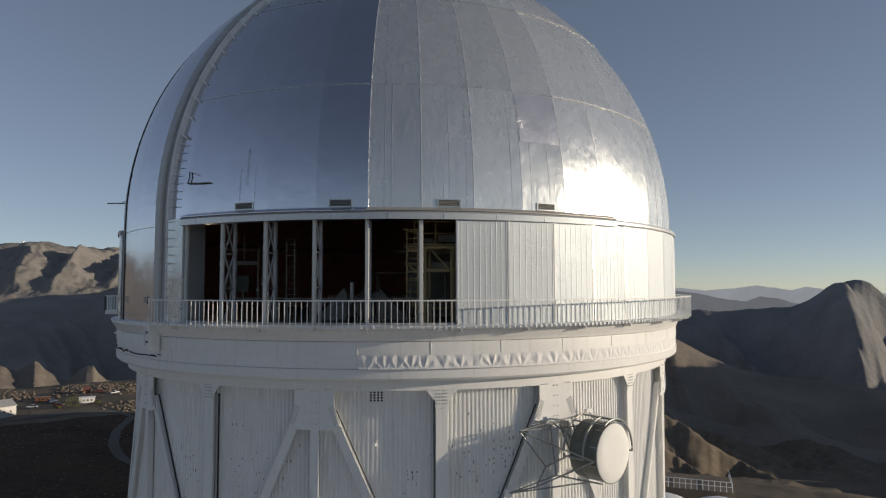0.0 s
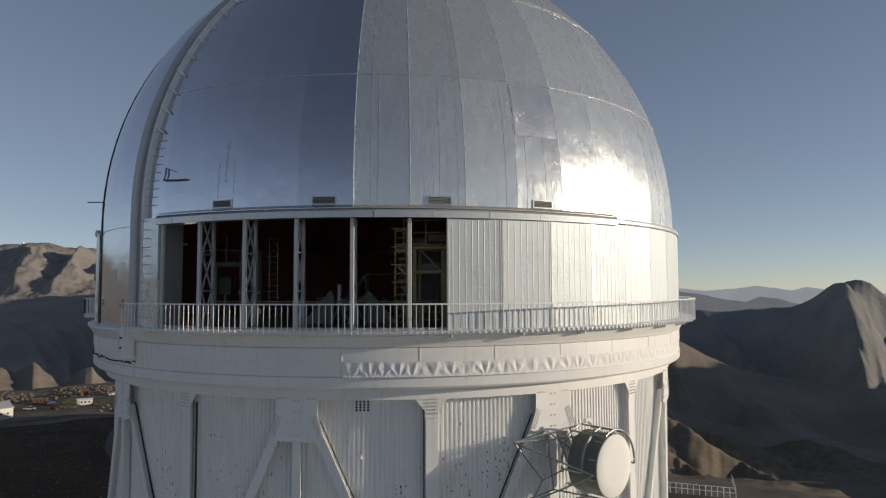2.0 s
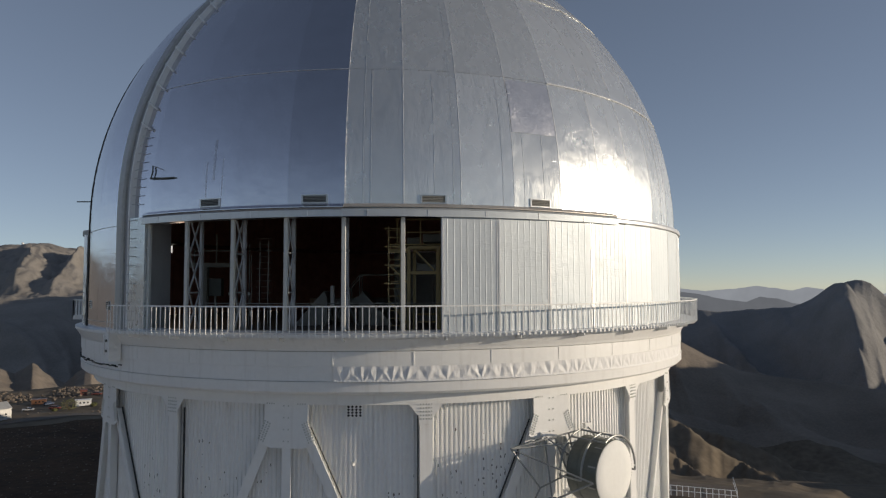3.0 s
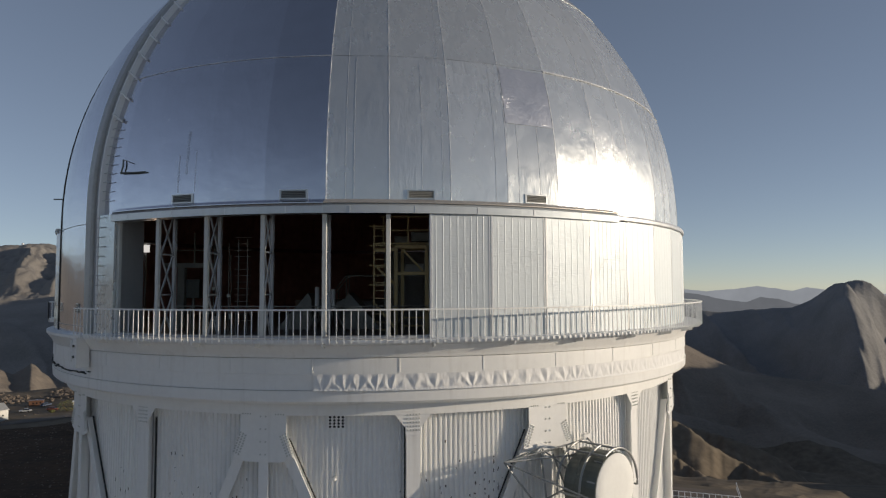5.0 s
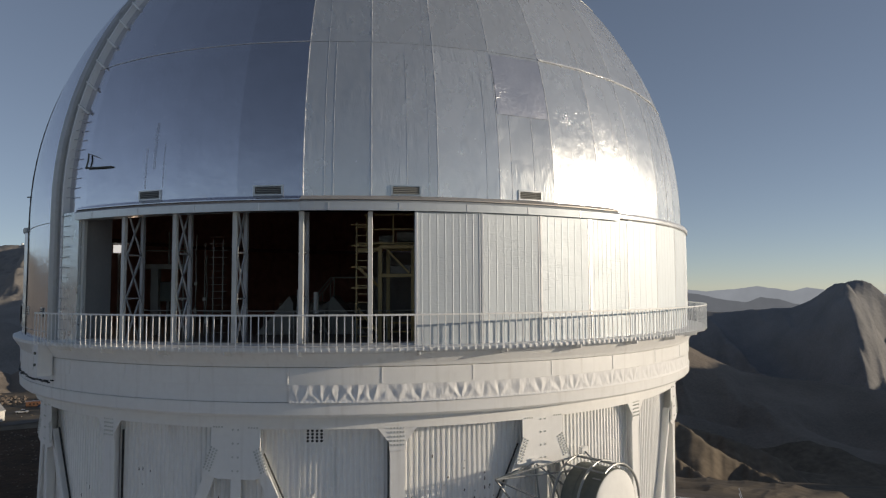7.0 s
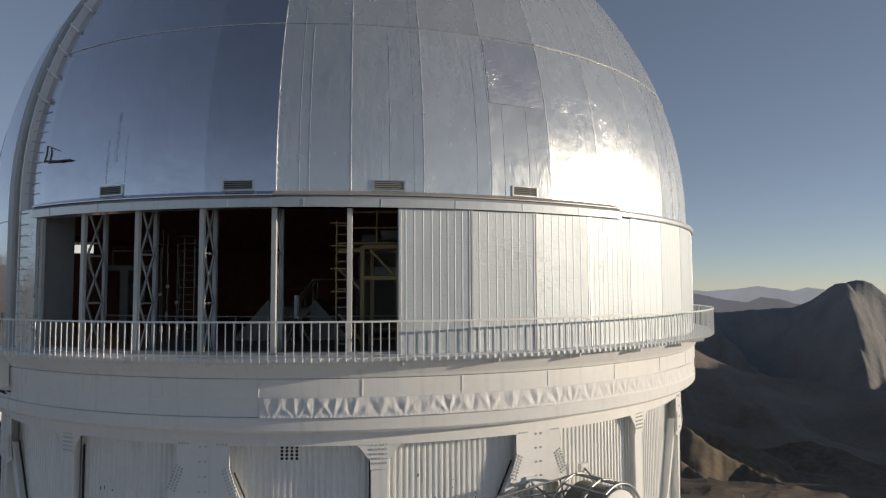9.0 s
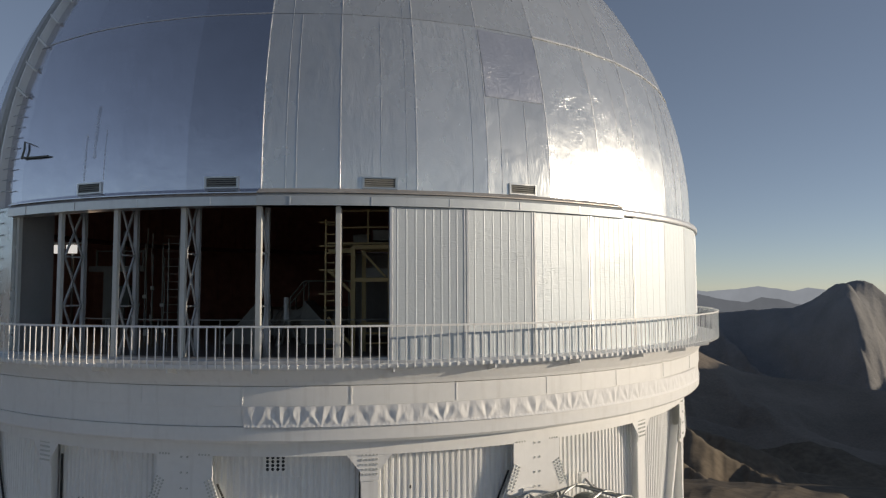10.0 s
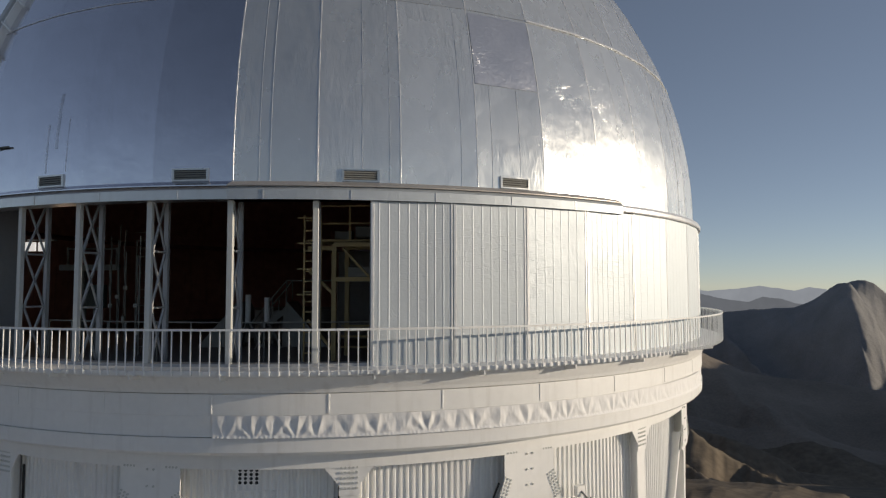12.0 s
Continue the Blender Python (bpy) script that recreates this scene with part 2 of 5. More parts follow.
class Build:
    """Collects boxes, beams and swept profiles into one mesh."""
    def __init__(self):
        self.v, self.f = [], []

    def loops(self, rings, close_ring=True, close_path=False, caps=True):
        base, n = len(self.v), len(rings[0])
        for r in rings:
            self.v += [tuple(p) for p in r]
        m = len(rings)
        for i in range(m if close_path else m - 1):
            for j in range(n if close_ring else n - 1):
                a, b = base + i * n + j, base + i * n + (j + 1) % n
                c, d = base + ((i + 1) % m) * n + (j + 1) % n, base + ((i + 1) % m) * n + j
                self.f.append((a, b, c, d))
        if caps and close_ring and not close_path:
            self.f.append(tuple(base + j for j in reversed(range(n))))
            self.f.append(tuple(base + (m - 1) * n + j for j in range(n)))
        return self

    def beam(self, p, q, w, d, up=(0, 0, 1), bevel=0.0):
        """A bar from p to q, w wide across, d deep along up."""
        p, q = Vector(p), Vector(q)
        axis = (q - p).normalized()
        side = axis.cross(Vector(up))
        if side.length < 1e-4:
            side = axis.cross(Vector((1, 0, 0)))
        side.normalize()
        upv = side.cross(axis)
        if bevel:
            prof = [(sx * (w / 2 - bx), sy * (d / 2 - by)) for sx, sy, bx, by in
                    ((-1, -1, bevel, 0), (1, -1, bevel, 0), (1, -1, 0, bevel), (1, 1, 0, bevel), (1, 1, bevel, 0), (-1, 1, bevel, 0), (-1, 1, 0, bevel), (-1, -1, 0, bevel))]
        else:
            prof = [(-w / 2, -d / 2), (w / 2, -d / 2), (w / 2, d / 2), (-w / 2, d / 2)]
        return self.loops([[o + side * a + upv * b for a, b in prof] for o in (p, q)])

    def tube(self, pts, r, sides=8, closed=False):
        pts = [Vector(p) for p in pts]
        rings = []
        for i, p in enumerate(pts):
            a = pts[i - 1] if i or closed else p
            b = pts[(i + 1) % len(pts)] if i < len(pts) - 1 or closed else p
            axis = (b - a).normalized()
            side = axis.cross(Vector((0, 0, 1)))
            if side.length < 1e-3:
                side = axis.cross(Vector((1, 0, 0)))
            side.normalize()
            upv = side.cross(axis)
            rings.append([p + side * r * math.cos(k * math.tau / sides) + upv * r * math.sin(k * math.tau / sides) for k in range(sides)])
        return self.loops(rings, True, closed)

    def sweep(self, profile, a0, a1, step=1.5):
        """A closed profile of (radius, height) carried round the axis from a0 to a1 degrees."""
        full = abs(a1 - a0) >= 359.99
        n = max(2, round(abs(a1 - a0) / step) + (0 if full else 1))
        angles = [a0 + (a1 - a0) * i / (n if full else n - 1) for i in range(n)]
        return self.loops([[polar(r, a, z) for r, z in profile] for a in angles], True, full)

    def plate(self, pts, normal, thick):
        """A flat plate with the outline pts, of that thickness along normal."""
        nrm = Vector(normal).normalized() * thick
        return self.loops([[Vector(p) for p in pts], [Vector(p) + nrm for p in pts]])

    def sphere(self, c, r, u=16, v=10, sz=1.0):
        c = Vector(c)
        rings = [[c + Vector((r * math.sin(math.pi * i / v) * math.cos(math.tau * j / u), r * math.sin(math.pi * i / v) * math.sin(math.tau * j / u), sz * r * math.cos(math.pi * i / v)))
                  for j in range(u)] for i in range(v, -1, -1)]
        rings[0] = [p + Vector((1e-4 * math.cos(j), 1e-4 * math.sin(j), 0)) for j, p in enumerate(rings[0])]
        return self.loops(rings)

    def done(self, name, mat, parent=None, label="", smooth=False):
        return put(name, mesh(name, self.v, self.f, smooth), mat, parent, label)


def thing(name, label, category, at=(0, 0, 0), group=""):
    ob = new(name)
    ob.location = at
    bpy.context.view_layer.update()
    return tagged(ob, label, category, group)


# ---------------------------------------------------------------- ground and mountains
CAMX, CAMY, EYEZ = 3.5, -37.0, 24.2


def terrain():
    fine = np.arange(-42, 42.01, 0.1)
    coarse = np.concatenate([np.arange(45, 180, 3.0), np.arange(-180, -42, 3.0)])
    az = np.concatenate([fine, coarse])
    rad = np.concatenate([np.exp(np.linspace(math.log(12), math.log(400), 150, endpoint=False)), np.arange(400, 1100, 6.0), np.linspace(1100, 4900, 292)])

    def crest(pairs, r):
        a, e = zip(*pairs)
        return lambda q: EYEZ + r * np.tan(np.radians(np.interp(q, a, e)))

    def level(left, middle, right):
        return lambda q: np.interp(q, (-60, -42, -23, -18, 14, 18, 60, 120), (left, left, left, middle, middle, right, right, 0.3 * right))
    SPURS = (
        (640, 540, ((14, 16, 18, 20, 22, 24, 27), (-11.4, -12.0, -12.7, -13.9, -14.8, -15.5, -17))),
        (730, 650, ((14, 18, 20.6, 22, 23.5, 25.5, 27.4, 30), (-9.4, -10.2, -11.3, -12.3, -13.3, -14.1, -14.8, -16.5))),
        (860, 800, ((14, 19, 21, 23.5, 25, 26.5, 28, 31), (-10.2, -11.1, -11.4, -11.8, -12.3, -12.9, -13.9, -16))),
    )
    # rises behind the dome and past 36 degrees are unseen, added to cast shadows
    nodes = [
        (12, level(0, 0, 0)), (50, level(0, 0, 0)), (80, level(-10, 0, 0)), (88, level(-13, 0, -0.5)), (104, level(-19, 0, -7)), (160, level(-29, 1, -34)), (230, level(-30, 2, -52)), (255, level(-30, 0, -57)), (300, level(-30, -30, -66)), (330, level(-30, -30, -73)),
        (425, level(-30.5, -30, -94)), (520, level(-78, -80, -118)),
        (680, crest(((-60, -7.5), (-36, -5.2), (-34.3, -5.65), (-33.4, -6.15), (-32.8, -5.8), (-32.3, -5.4), (-32.0, -5.6), (-31.6, -6.1), (-31, -6.6), (-30.2, -7.1), (-29.8, -6.8), (-29.4, -6.4), (-28.9, -6.1), (-28.4, -6.05), (-28.1, -6.6), (-27.5, -7.2), (-26, -7.6), (-10, -9), (12, -13.0), (20, -15.0), (26, -15.2), (30, -14.8), (34.4, -14.2), (37, -10.3), (46, -9.5), (50, -9.5), (90, -8)), 680)),
        (950, level(-215, -60, -225)),
        (1400, crest(((-60, -9), (-24, -8), (-18, 0.5), (0, 1.5), (10, -1.0), (15, -2.6), (19.6, -4.3), (22, -5.6), (24.4, -6.6), (27, -6.9), (29.9, -7.0), (34, -7.4), (40, -4.5), (45, -1.0), (50, 2.0), (57, 2.0), (62, -2.0), (68, -6.0), (90, -6.0)), 1400)),
        (2000, lambda q: np.interp(q, (-60, -26, -22, -18, 14, 18, 42, 50, 57, 64, 120), (-360, -360, -60, 130, 0, -400, -380, 42, 42, -300, -300))),
        (3050, crest(((-60, -2.0), (-36, -1.6), (-32, -0.9), (-27, -0.8), (-24, 0.2), (-19, 1.6), (-12, 2.2), (-4, 1.8), (6, 0.6), (14, -1.2), (20, -1.9), (22, -1.9), (25.5, -1.75), (28.2, -1.64), (29.4, -1.2), (30.35, -0.66), (31.2, -0.1), (31.9, 0.27), (32.4, 0.43), (32.9, 0.45), (33.4, 0.22), (34.3, -0.75), (37, -2.4), (45, -2.6), (60, -1.0), (90, -1.0)), 3050)),
        (3650, level(70, 190, -330)),
        (4350, crest(((-60, 2.2), (-40, 3.0), (-34.4, 3.3), (-31.2, 3.45), (-29.5, 3.1), (-28.6, 3.2), (-27.2, 3.1), (-23, 2.8), (-18, 2.4), (-8, 1.6), (4, 0.6), (13, -1.0), (17, -2.6), (45, -2.6)), 4350)),
        (4900, level(-100, -200, -300)),
    ]
    lr = np.array([r for r, _ in nodes], float)
    crests = np.array([680, 1400, 3050, 4350.0])
    H = np.array([f(az) for _, f in nodes])
    verts = np.empty((len(az), len(rad), 3))
    for i, a in enumerate(az):
        k = np.clip(np.searchsorted(lr, rad, "right") - 1, 0, len(lr) - 2)
        u = np.clip((rad - lr[k]) / (lr[k + 1] - lr[k]), 0, 1)
        soft = np.where(rad > 520, 0.5 * u + 0.5 * u * u * (3 - 2 * u), u)
        z = H[k, i] + (H[k + 1, i] - H[k, i]) * soft
        x, y = CAMX + rad * math.sin(radians(a)), CAMY + rad * math.cos(radians(a))
        for j, r in enumerate(rad):
            if r > 60 and abs(a) < 60:
                near = np.abs(crests - r).min()
                if r < 430 and a < 15:
                    z[j] += 1.2 * min(1, (r - 60) / 60) * (noise.ridged_multi_fractal(Vector((x[j] / 60, y[j] / 60, 3.1)), 1.1, 2.1, 6, 1.0, 1.8) - 1.0)
                    continue
                amp = min(1, (r - 95) / 90) * 0.06 * r if r < 430 else min(1.0, (r - 430) / 150 + 0.2) * (4 + 0.05 * r)
                amp *= min(1.0, 0.06 + near / (0.2 * r)) * (0.6 if a > 15 and r < 1000 else 1.0)
                wide = 1 / (60 + 0.14 * r) if r < 1000 else (1 / 230 if r < 1500 else 1 / 360 if a > 0 else 1 / 620)
                arc = radians(a) * (700 if r < 1000 else 1500 if r < 1500 else 3200)
                warp = noise.noise(Vector((x[j] * wide * 0.5, y[j] * wide * 0.5, 9.2)))
                spur = noise.ridged_multi_fractal(Vector((arc * wide + 0.35 * r * wide + 0.7 * warp, r * wide * 0.22, 1.7)), 1.0, 2.1, 4, 1.0, 1.7) - 1.0
                rough = noise.fractal(Vector((x[j] * wide * 3, y[j] * wide * 3, 0.5)), 0.9, 2.1, 5)
                if r > 3150 and a < -18:
                    # three long buttresses running down from the crest, steep on their far side
                    down = min(1.0, (r - 3150) / 1200)
                    lift = 0.0
                    for top_az, run, tall in ((-32.3, 2.2, 75), (-28.6, 3.2, 85), (-24.6, 3.4, 85)):
                        off = a - (top_az - run * (1 - down)) - 0.9 * warp - 0.25 * noise.noise(Vector((r / 160, a * 0.8, 4.0)))
                        lift = max(lift, tall * (1 - off / 2.0 if off > 0 else 1 + off / 0.7))
                    z[j] += lift * max(0.0, math.sin(math.pi * min(1.0, 1.2 * down ** 1.2)))
                    amp *= 0.8
                    z[j] += 13 * noise.fractal(Vector((x[j] / 130, y[j] / 130, 2.0)), 0.7, 2.1, 5)
                    z[j] += 20 * min(1.0, 0.15 + near / 260) * (noise.ridged_multi_fractal(Vector((x[j] / 170, y[j] / 420, 6.0)), 0.9, 2.2, 6, 1.0, 1.9) - 1.1)
                if 1900 < r < 3150 and a > 14:
                    # a buttress coming down from the rounded peak, its sunny flank ribbed
                    down = (3050 - r) / 1000
                    off = a - 30.7 - 3.2 * down - 0.5 * noise.noise(Vector((r / 240, 1.0, 3.0)))
                    z[j] += 110 * max(0.0, math.sin(math.pi * min(1.0, max(0.0, 0.02 + 0.98 * down)))) * max(0.0, 1 - (off / 4.2 if off > 0 else -off / 4.5))
                    z[j] -= 200 * min(1.0, max(0.0, 5 * down)) * min(1.0, max(0.0, (off + 0.3) / 3.6))
                    z[j] -= 150 * max(0.0, math.sin(math.pi * min(1.0, max(0.0, 0.02 + 0.98 * down)))) * min(1.0, max(0.0, (31 - a) / 10))
                    if off > 0:
                        z[j] += 20 * min(1.0, off) * min(1.0, max(0.0, 3 * down - 0.15)) * (noise.ridged_multi_fractal(Vector((a * 0.9 - 2.4 * down, r / 700, 8.0)), 1.0, 2.1, 4, 1.0, 1.8) - 1.0)
                if r < 1150 and a > 14:
                    # three rounded spurs running down into the near valley
                    bend = 22 * noise.noise(Vector((a * 0.45, r / 200, 7.0))) + 7 * noise.noise(Vector((a * 1.6, r / 60, 2.0)))
                    for far_end, near_end, line in SPURS:
                        r_top = np.interp(a, (16, 29), (far_end, near_end)) + bend
                        top = EYEZ + r_top * math.tan(radians(np.interp(a, *line))) + 0.12 * bend
                        off = r - r_top
                        z[j] = max(z[j], top - (0.5 * off if off > 0 else 0.34 * -off) + 3.0 * math.exp(-(off / 14) ** 2) - 3.0)
                    amp *= 0.4
                z[j] += amp * (0.75 * spur + 0.16 * rough)
        verts[i, :, 0], verts[i, :, 1], verts[i, :, 2] = x, y, z
    n, m = len(az), len(rad)
    idx = np.arange(n * m).reshape(n, m)
    nxt = np.roll(idx, -1, axis=0)
    faces = np.stack([idx[:, :-1], idx[:, 1:], nxt[:, 1:], nxt[:, :-1]], -1).reshape(-1, 4)
    centre = n * m
    allv = np.vstack([verts.reshape(-1, 3), [[CAMX, CAMY, 0]]])
    tris = [(int(idx[i, 0]), int(nxt[i, 0]), centre) for i in range(n)]
    me = mesh("ground", allv.tolist(), [tuple(q) for q in faces[:, ::-1].tolist()] + [t[::-1] for t in tris], True)
    me.materials.append(GROUND)
    me.materials.append(BOUNCE_GROUND)
    ring_no = np.concatenate([np.tile(np.arange(m - 1), n), np.zeros(n, int)])
    az_no = np.concatenate([np.repeat(np.arange(n), m - 1), np.zeros(n, int)])
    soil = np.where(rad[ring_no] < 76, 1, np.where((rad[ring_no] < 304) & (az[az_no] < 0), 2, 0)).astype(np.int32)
    soil[(soil == 0) & (rad[ring_no] < 1080) & (az[az_no] > 10) & (az[az_no] < 60)] = 3
    soil[(soil == 0) & (rad[ring_no] < 470) & (az[az_no] < 0)] = 3
    # beyond 1700 m the ground takes the colours that hold haze
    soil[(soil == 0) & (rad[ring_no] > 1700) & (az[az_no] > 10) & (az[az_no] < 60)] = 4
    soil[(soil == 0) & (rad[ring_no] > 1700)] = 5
    for extra in (SHADED_SOIL, SCRUB, HAZE_GREY, HAZE_BROWN):
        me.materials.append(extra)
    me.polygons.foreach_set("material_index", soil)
    tagged(put("ground", me, GROUND), "dry brown mountain ridges and bare stony summit ground", "ground", kind="structure")

    def height(azimuth, r):
        i = int(np.abs(az - azimuth).argmin())
        return Vector((CAMX + r * math.sin(radians(azimuth)), CAMY + r * math.cos(radians(azimuth)), float(np.interp(r, rad, verts[i, :, 2]))))
    return height


on_ground = terrain()


def far_ridge(label, r, pairs, glow, seed):
    """A ridge on the horizon, far behind the rest, its haze put into an emission colour."""
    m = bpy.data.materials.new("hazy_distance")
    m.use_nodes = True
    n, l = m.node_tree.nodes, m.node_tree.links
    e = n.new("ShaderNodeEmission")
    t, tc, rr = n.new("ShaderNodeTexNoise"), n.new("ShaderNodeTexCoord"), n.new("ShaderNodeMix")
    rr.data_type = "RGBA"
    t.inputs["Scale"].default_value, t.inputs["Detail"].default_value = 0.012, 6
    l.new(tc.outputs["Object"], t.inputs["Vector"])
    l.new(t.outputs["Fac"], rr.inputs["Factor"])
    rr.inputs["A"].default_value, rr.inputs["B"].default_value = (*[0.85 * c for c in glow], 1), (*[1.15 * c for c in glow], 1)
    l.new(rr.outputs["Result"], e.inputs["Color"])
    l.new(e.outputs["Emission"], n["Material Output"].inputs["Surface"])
    a, el = zip(*pairs)
    v, f = [], []
    for i, q in enumerate(np.arange(12, 44, 0.1)):
        top = EYEZ + r * math.tan(radians(float(np.interp(q, a, el)) + 0.05 * noise.fractal(Vector((q * 1.3, seed, 0)), 1.0, 2.0, 5)))
        for z in (top, EYEZ - 0.09 * r):
            v.append((CAMX + r * math.sin(radians(q)), CAMY + r * math.cos(radians(q)), z))
        if i:
            f.append((2 * i - 2, 2 * i, 2 * i + 1, 2 * i - 1))
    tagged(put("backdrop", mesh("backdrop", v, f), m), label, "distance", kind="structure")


summit = on_ground(-33.05, 4350)
obs = thing("distant_observatory", "tiny white observatory dome on the far summit", "observatory", summit)
Build().tube([(0, 0, -8), (0, 0, 7)], 7, 16).done("drum", WHITE, obs)
Build().sphere((0, 0, 7), 7.2, 16, 10).done("cupola", WHITE, obs)
Build().beam((9, 0, 1), (26, 0, 1), 8, 7).done("annexe", WHITE, obs)
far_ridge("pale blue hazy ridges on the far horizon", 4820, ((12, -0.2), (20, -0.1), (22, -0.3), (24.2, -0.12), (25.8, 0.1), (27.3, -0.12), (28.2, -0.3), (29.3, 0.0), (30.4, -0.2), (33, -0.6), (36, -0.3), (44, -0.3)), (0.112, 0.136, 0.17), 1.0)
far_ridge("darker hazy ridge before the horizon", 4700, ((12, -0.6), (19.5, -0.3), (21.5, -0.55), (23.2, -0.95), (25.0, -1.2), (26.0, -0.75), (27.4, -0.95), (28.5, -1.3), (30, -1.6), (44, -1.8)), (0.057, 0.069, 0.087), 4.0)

# ---------------------------------------------------------------- observatory base building
COLS = [-46.3, -28.0, -9.5, 9.0, 27.4, 45.6, 63.6]
while COLS[-1] < 290:
    COLS.append(COLS[-1] + (313.7 - 63.6) / 14)
COLS = COLS[:-1]
R_SHEET, R_COL = 15.25, 15.62
building = thing("observatory_building", "white steel-framed cylindrical base building with corrugated cladding", "building")


def corrugated(a0, a1, z0, z1, r, pitch=0.178, depth=0.045):
    n = round(radians(a1 - a0) * r / pitch)
    v, f = [], []
    row = []
    for i in range(n):
        for u, d in ((0.0, 0), (0.32, 0), (0.5, depth), (0.82, depth)):
            row.append((a0 + (a1 - a0) * (i + u) / n, r + d))
    for a, rr in row:
        v.append(tuple(polar(rr, a, z0)))
        v.append(tuple(polar(rr, a, z1)))
    for i in range(len(row) - 1):
        f.append((2 * i, 2 * i + 2, 2 * i + 3, 2 * i + 1))
    return v, f


def base_building():
    n = len(COLS)
    b = Build().sweep([(14.9, 0), (15.15, 0), (15.15, 20.3), (14.9, 20.3)], 0, 360, 3)
    b.done("inner_wall", SHEET, building)
    for i, a in enumerate(COLS):
        nx = COLS[(i + 1) % n] + (360 if i == n - 1 else 0)
        v, f = corrugated(a, nx, 0, 20.2, R_SHEET)
        put("cladding_sheet", mesh("cladding_sheet", v, f), SHEET, building)
        knode = i % 2 == 0
        out = polar(1, a, 0)
        side = polar(1, a + 90, 0)
        c = Build()
        # wide flange column: two flanges and a web
        foot, head = polar(R_COL, a, 0), polar(R_COL, a, 20.0)
        c.beam(foot, head, 0.34 if knode else 0.46, 0.05, out)
        c.beam(foot - out * 0.17, head - out * 0.17, 0.04, 0.30, out)
        c.done("column", WHITE, building)
        # black strip standing in for the shaded gap beside the column
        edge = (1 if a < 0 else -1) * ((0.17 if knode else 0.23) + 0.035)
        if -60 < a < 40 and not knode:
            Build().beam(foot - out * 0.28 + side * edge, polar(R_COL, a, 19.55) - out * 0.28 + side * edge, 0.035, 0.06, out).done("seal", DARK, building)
        if knode:
            g = Build()
            base = polar(R_COL + 0.04, a, 0)
            outline = [(-0.82, 20.05), (-0.82, 19.3), (-1.06, 18.55), (-0.62, 18.38), (0.62, 18.38), (1.06, 18.55), (0.82, 19.3), (0.82, 20.05)]
            g.plate([base + side * s + Vector((0, 0, z)) for s, z in outline], out, 0.03)
            plate = g.done("gusset_plate", WHITE, building)
            rivets(plate, a, True)
            for sgn in (-1, 1):
                d = Build()
                top = polar(R_COL, a + sgn * 2.35, 19.05)
                bot = polar(R_COL, a + sgn * 15.4, 11.2)
                ax = (bot - top).normalized()
                d.beam(top, bot, 0.36, 0.05, out)
                d.beam(top - out * 0.15, bot - out * 0.15, 0.05, 0.26, out)
                d.done("diagonal_brace", WHITE, building)
                # the brace's shaded edge gap, likewise drawn as a black strip
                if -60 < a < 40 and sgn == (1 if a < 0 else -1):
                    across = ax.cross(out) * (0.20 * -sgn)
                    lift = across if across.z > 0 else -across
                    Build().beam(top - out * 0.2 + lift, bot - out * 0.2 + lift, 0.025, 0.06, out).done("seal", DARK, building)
        else:
            g = Build()
            base = polar(R_COL + 0.04, a, 0)
            outline = [(-0.62, 20.1), (-0.62, 19.95), (-0.26, 19.5), (-0.26, 19.25), (0.26, 19.25), (0.26, 19.5), (0.62, 19.95), (0.62, 20.1)]
            g.plate([base + side * s + Vector((0, 0, z)) for s, z in outline], out, 0.03)
            plate = g.done("gusset_plate", WHITE, building)
            rivets(plate, a, False)
    Build().sweep([(15.25, 19.95), (15.72, 19.95), (15.72, 20.36), (15.25, 20.36)], 0, 360).done("ring_beam", WHITE, building)
    Build().sweep([(15.3, 20.385), (16.08, 20.385), (16.21, 20.42), (16.29, 20.50), (16.31, 20.855), (15.3, 20.855)], 0, 360).done("ring_ledge", WHITE, building, smooth=False)
    for k in range(36):
        a = k * 10 - 2.8
        Build().sweep([(16.0, 20.87), (16.27, 20.87), (16.27, 21.38), (16.3, 21.39), (16.3, 21.905), (16.0, 21.905)], a, a + 9.995, 1.0).done("band_panel", WHITE, building)
        Build().beam(polar(16.302, a, 21.44), polar(16.302, a, 21.89), 0.045, 0.024, polar(1, a, 0), 0.006).done("joint_strip", WHITE, building)
    Build().sweep([(15.4, 21.925), (16.32, 21.925), (16.36, 22.02), (16.58, 22.34), (16.58, 22.44), (15.4, 22.44)], 0, 360).done("cornice", WHITE, building)


def rivets(plate, a, knode):
    b = Build()
    side, out = polar(1, a + 90, 0), polar(1, a, 0)
    base = polar(R_COL + 0.07, a, 0)
    spots = []
    if knode:
        for sgn in (-1, 1):
            for row in range(3):
                for k in range(8):
                    spots.append((sgn * (0.62 + 0.035 * k + row * 0.09), 19.25 - 0.09 * k + row * 0.05))
            for k in range(4):
                spots += [(sgn * 0.09, 19.9 - 0.42 * k)]
            for k in range(4):
                spots += [(sgn * (0.45 + 0.09 * k), 19.98)]
    else:
        for r in range(5):
            for k in range(5):
                spots.append((-0.2 + 0.1 * k, 19.95 - 0.13 * r))
    for s, z in spots:
        c = base + side * s + Vector((0, 0, z))
        ring = [c + side * 0.03 * math.cos(q * math.tau / 6) + Vector((0, 0, 0.03 * math.sin(q * math.tau / 6))) for q in range(6)]
        b.loops([ring, [p + out * 0.03 for p in ring]])
    tagged(b.done("bolts", LIGHT_STEEL, plate), kind="stuff")


base_building()


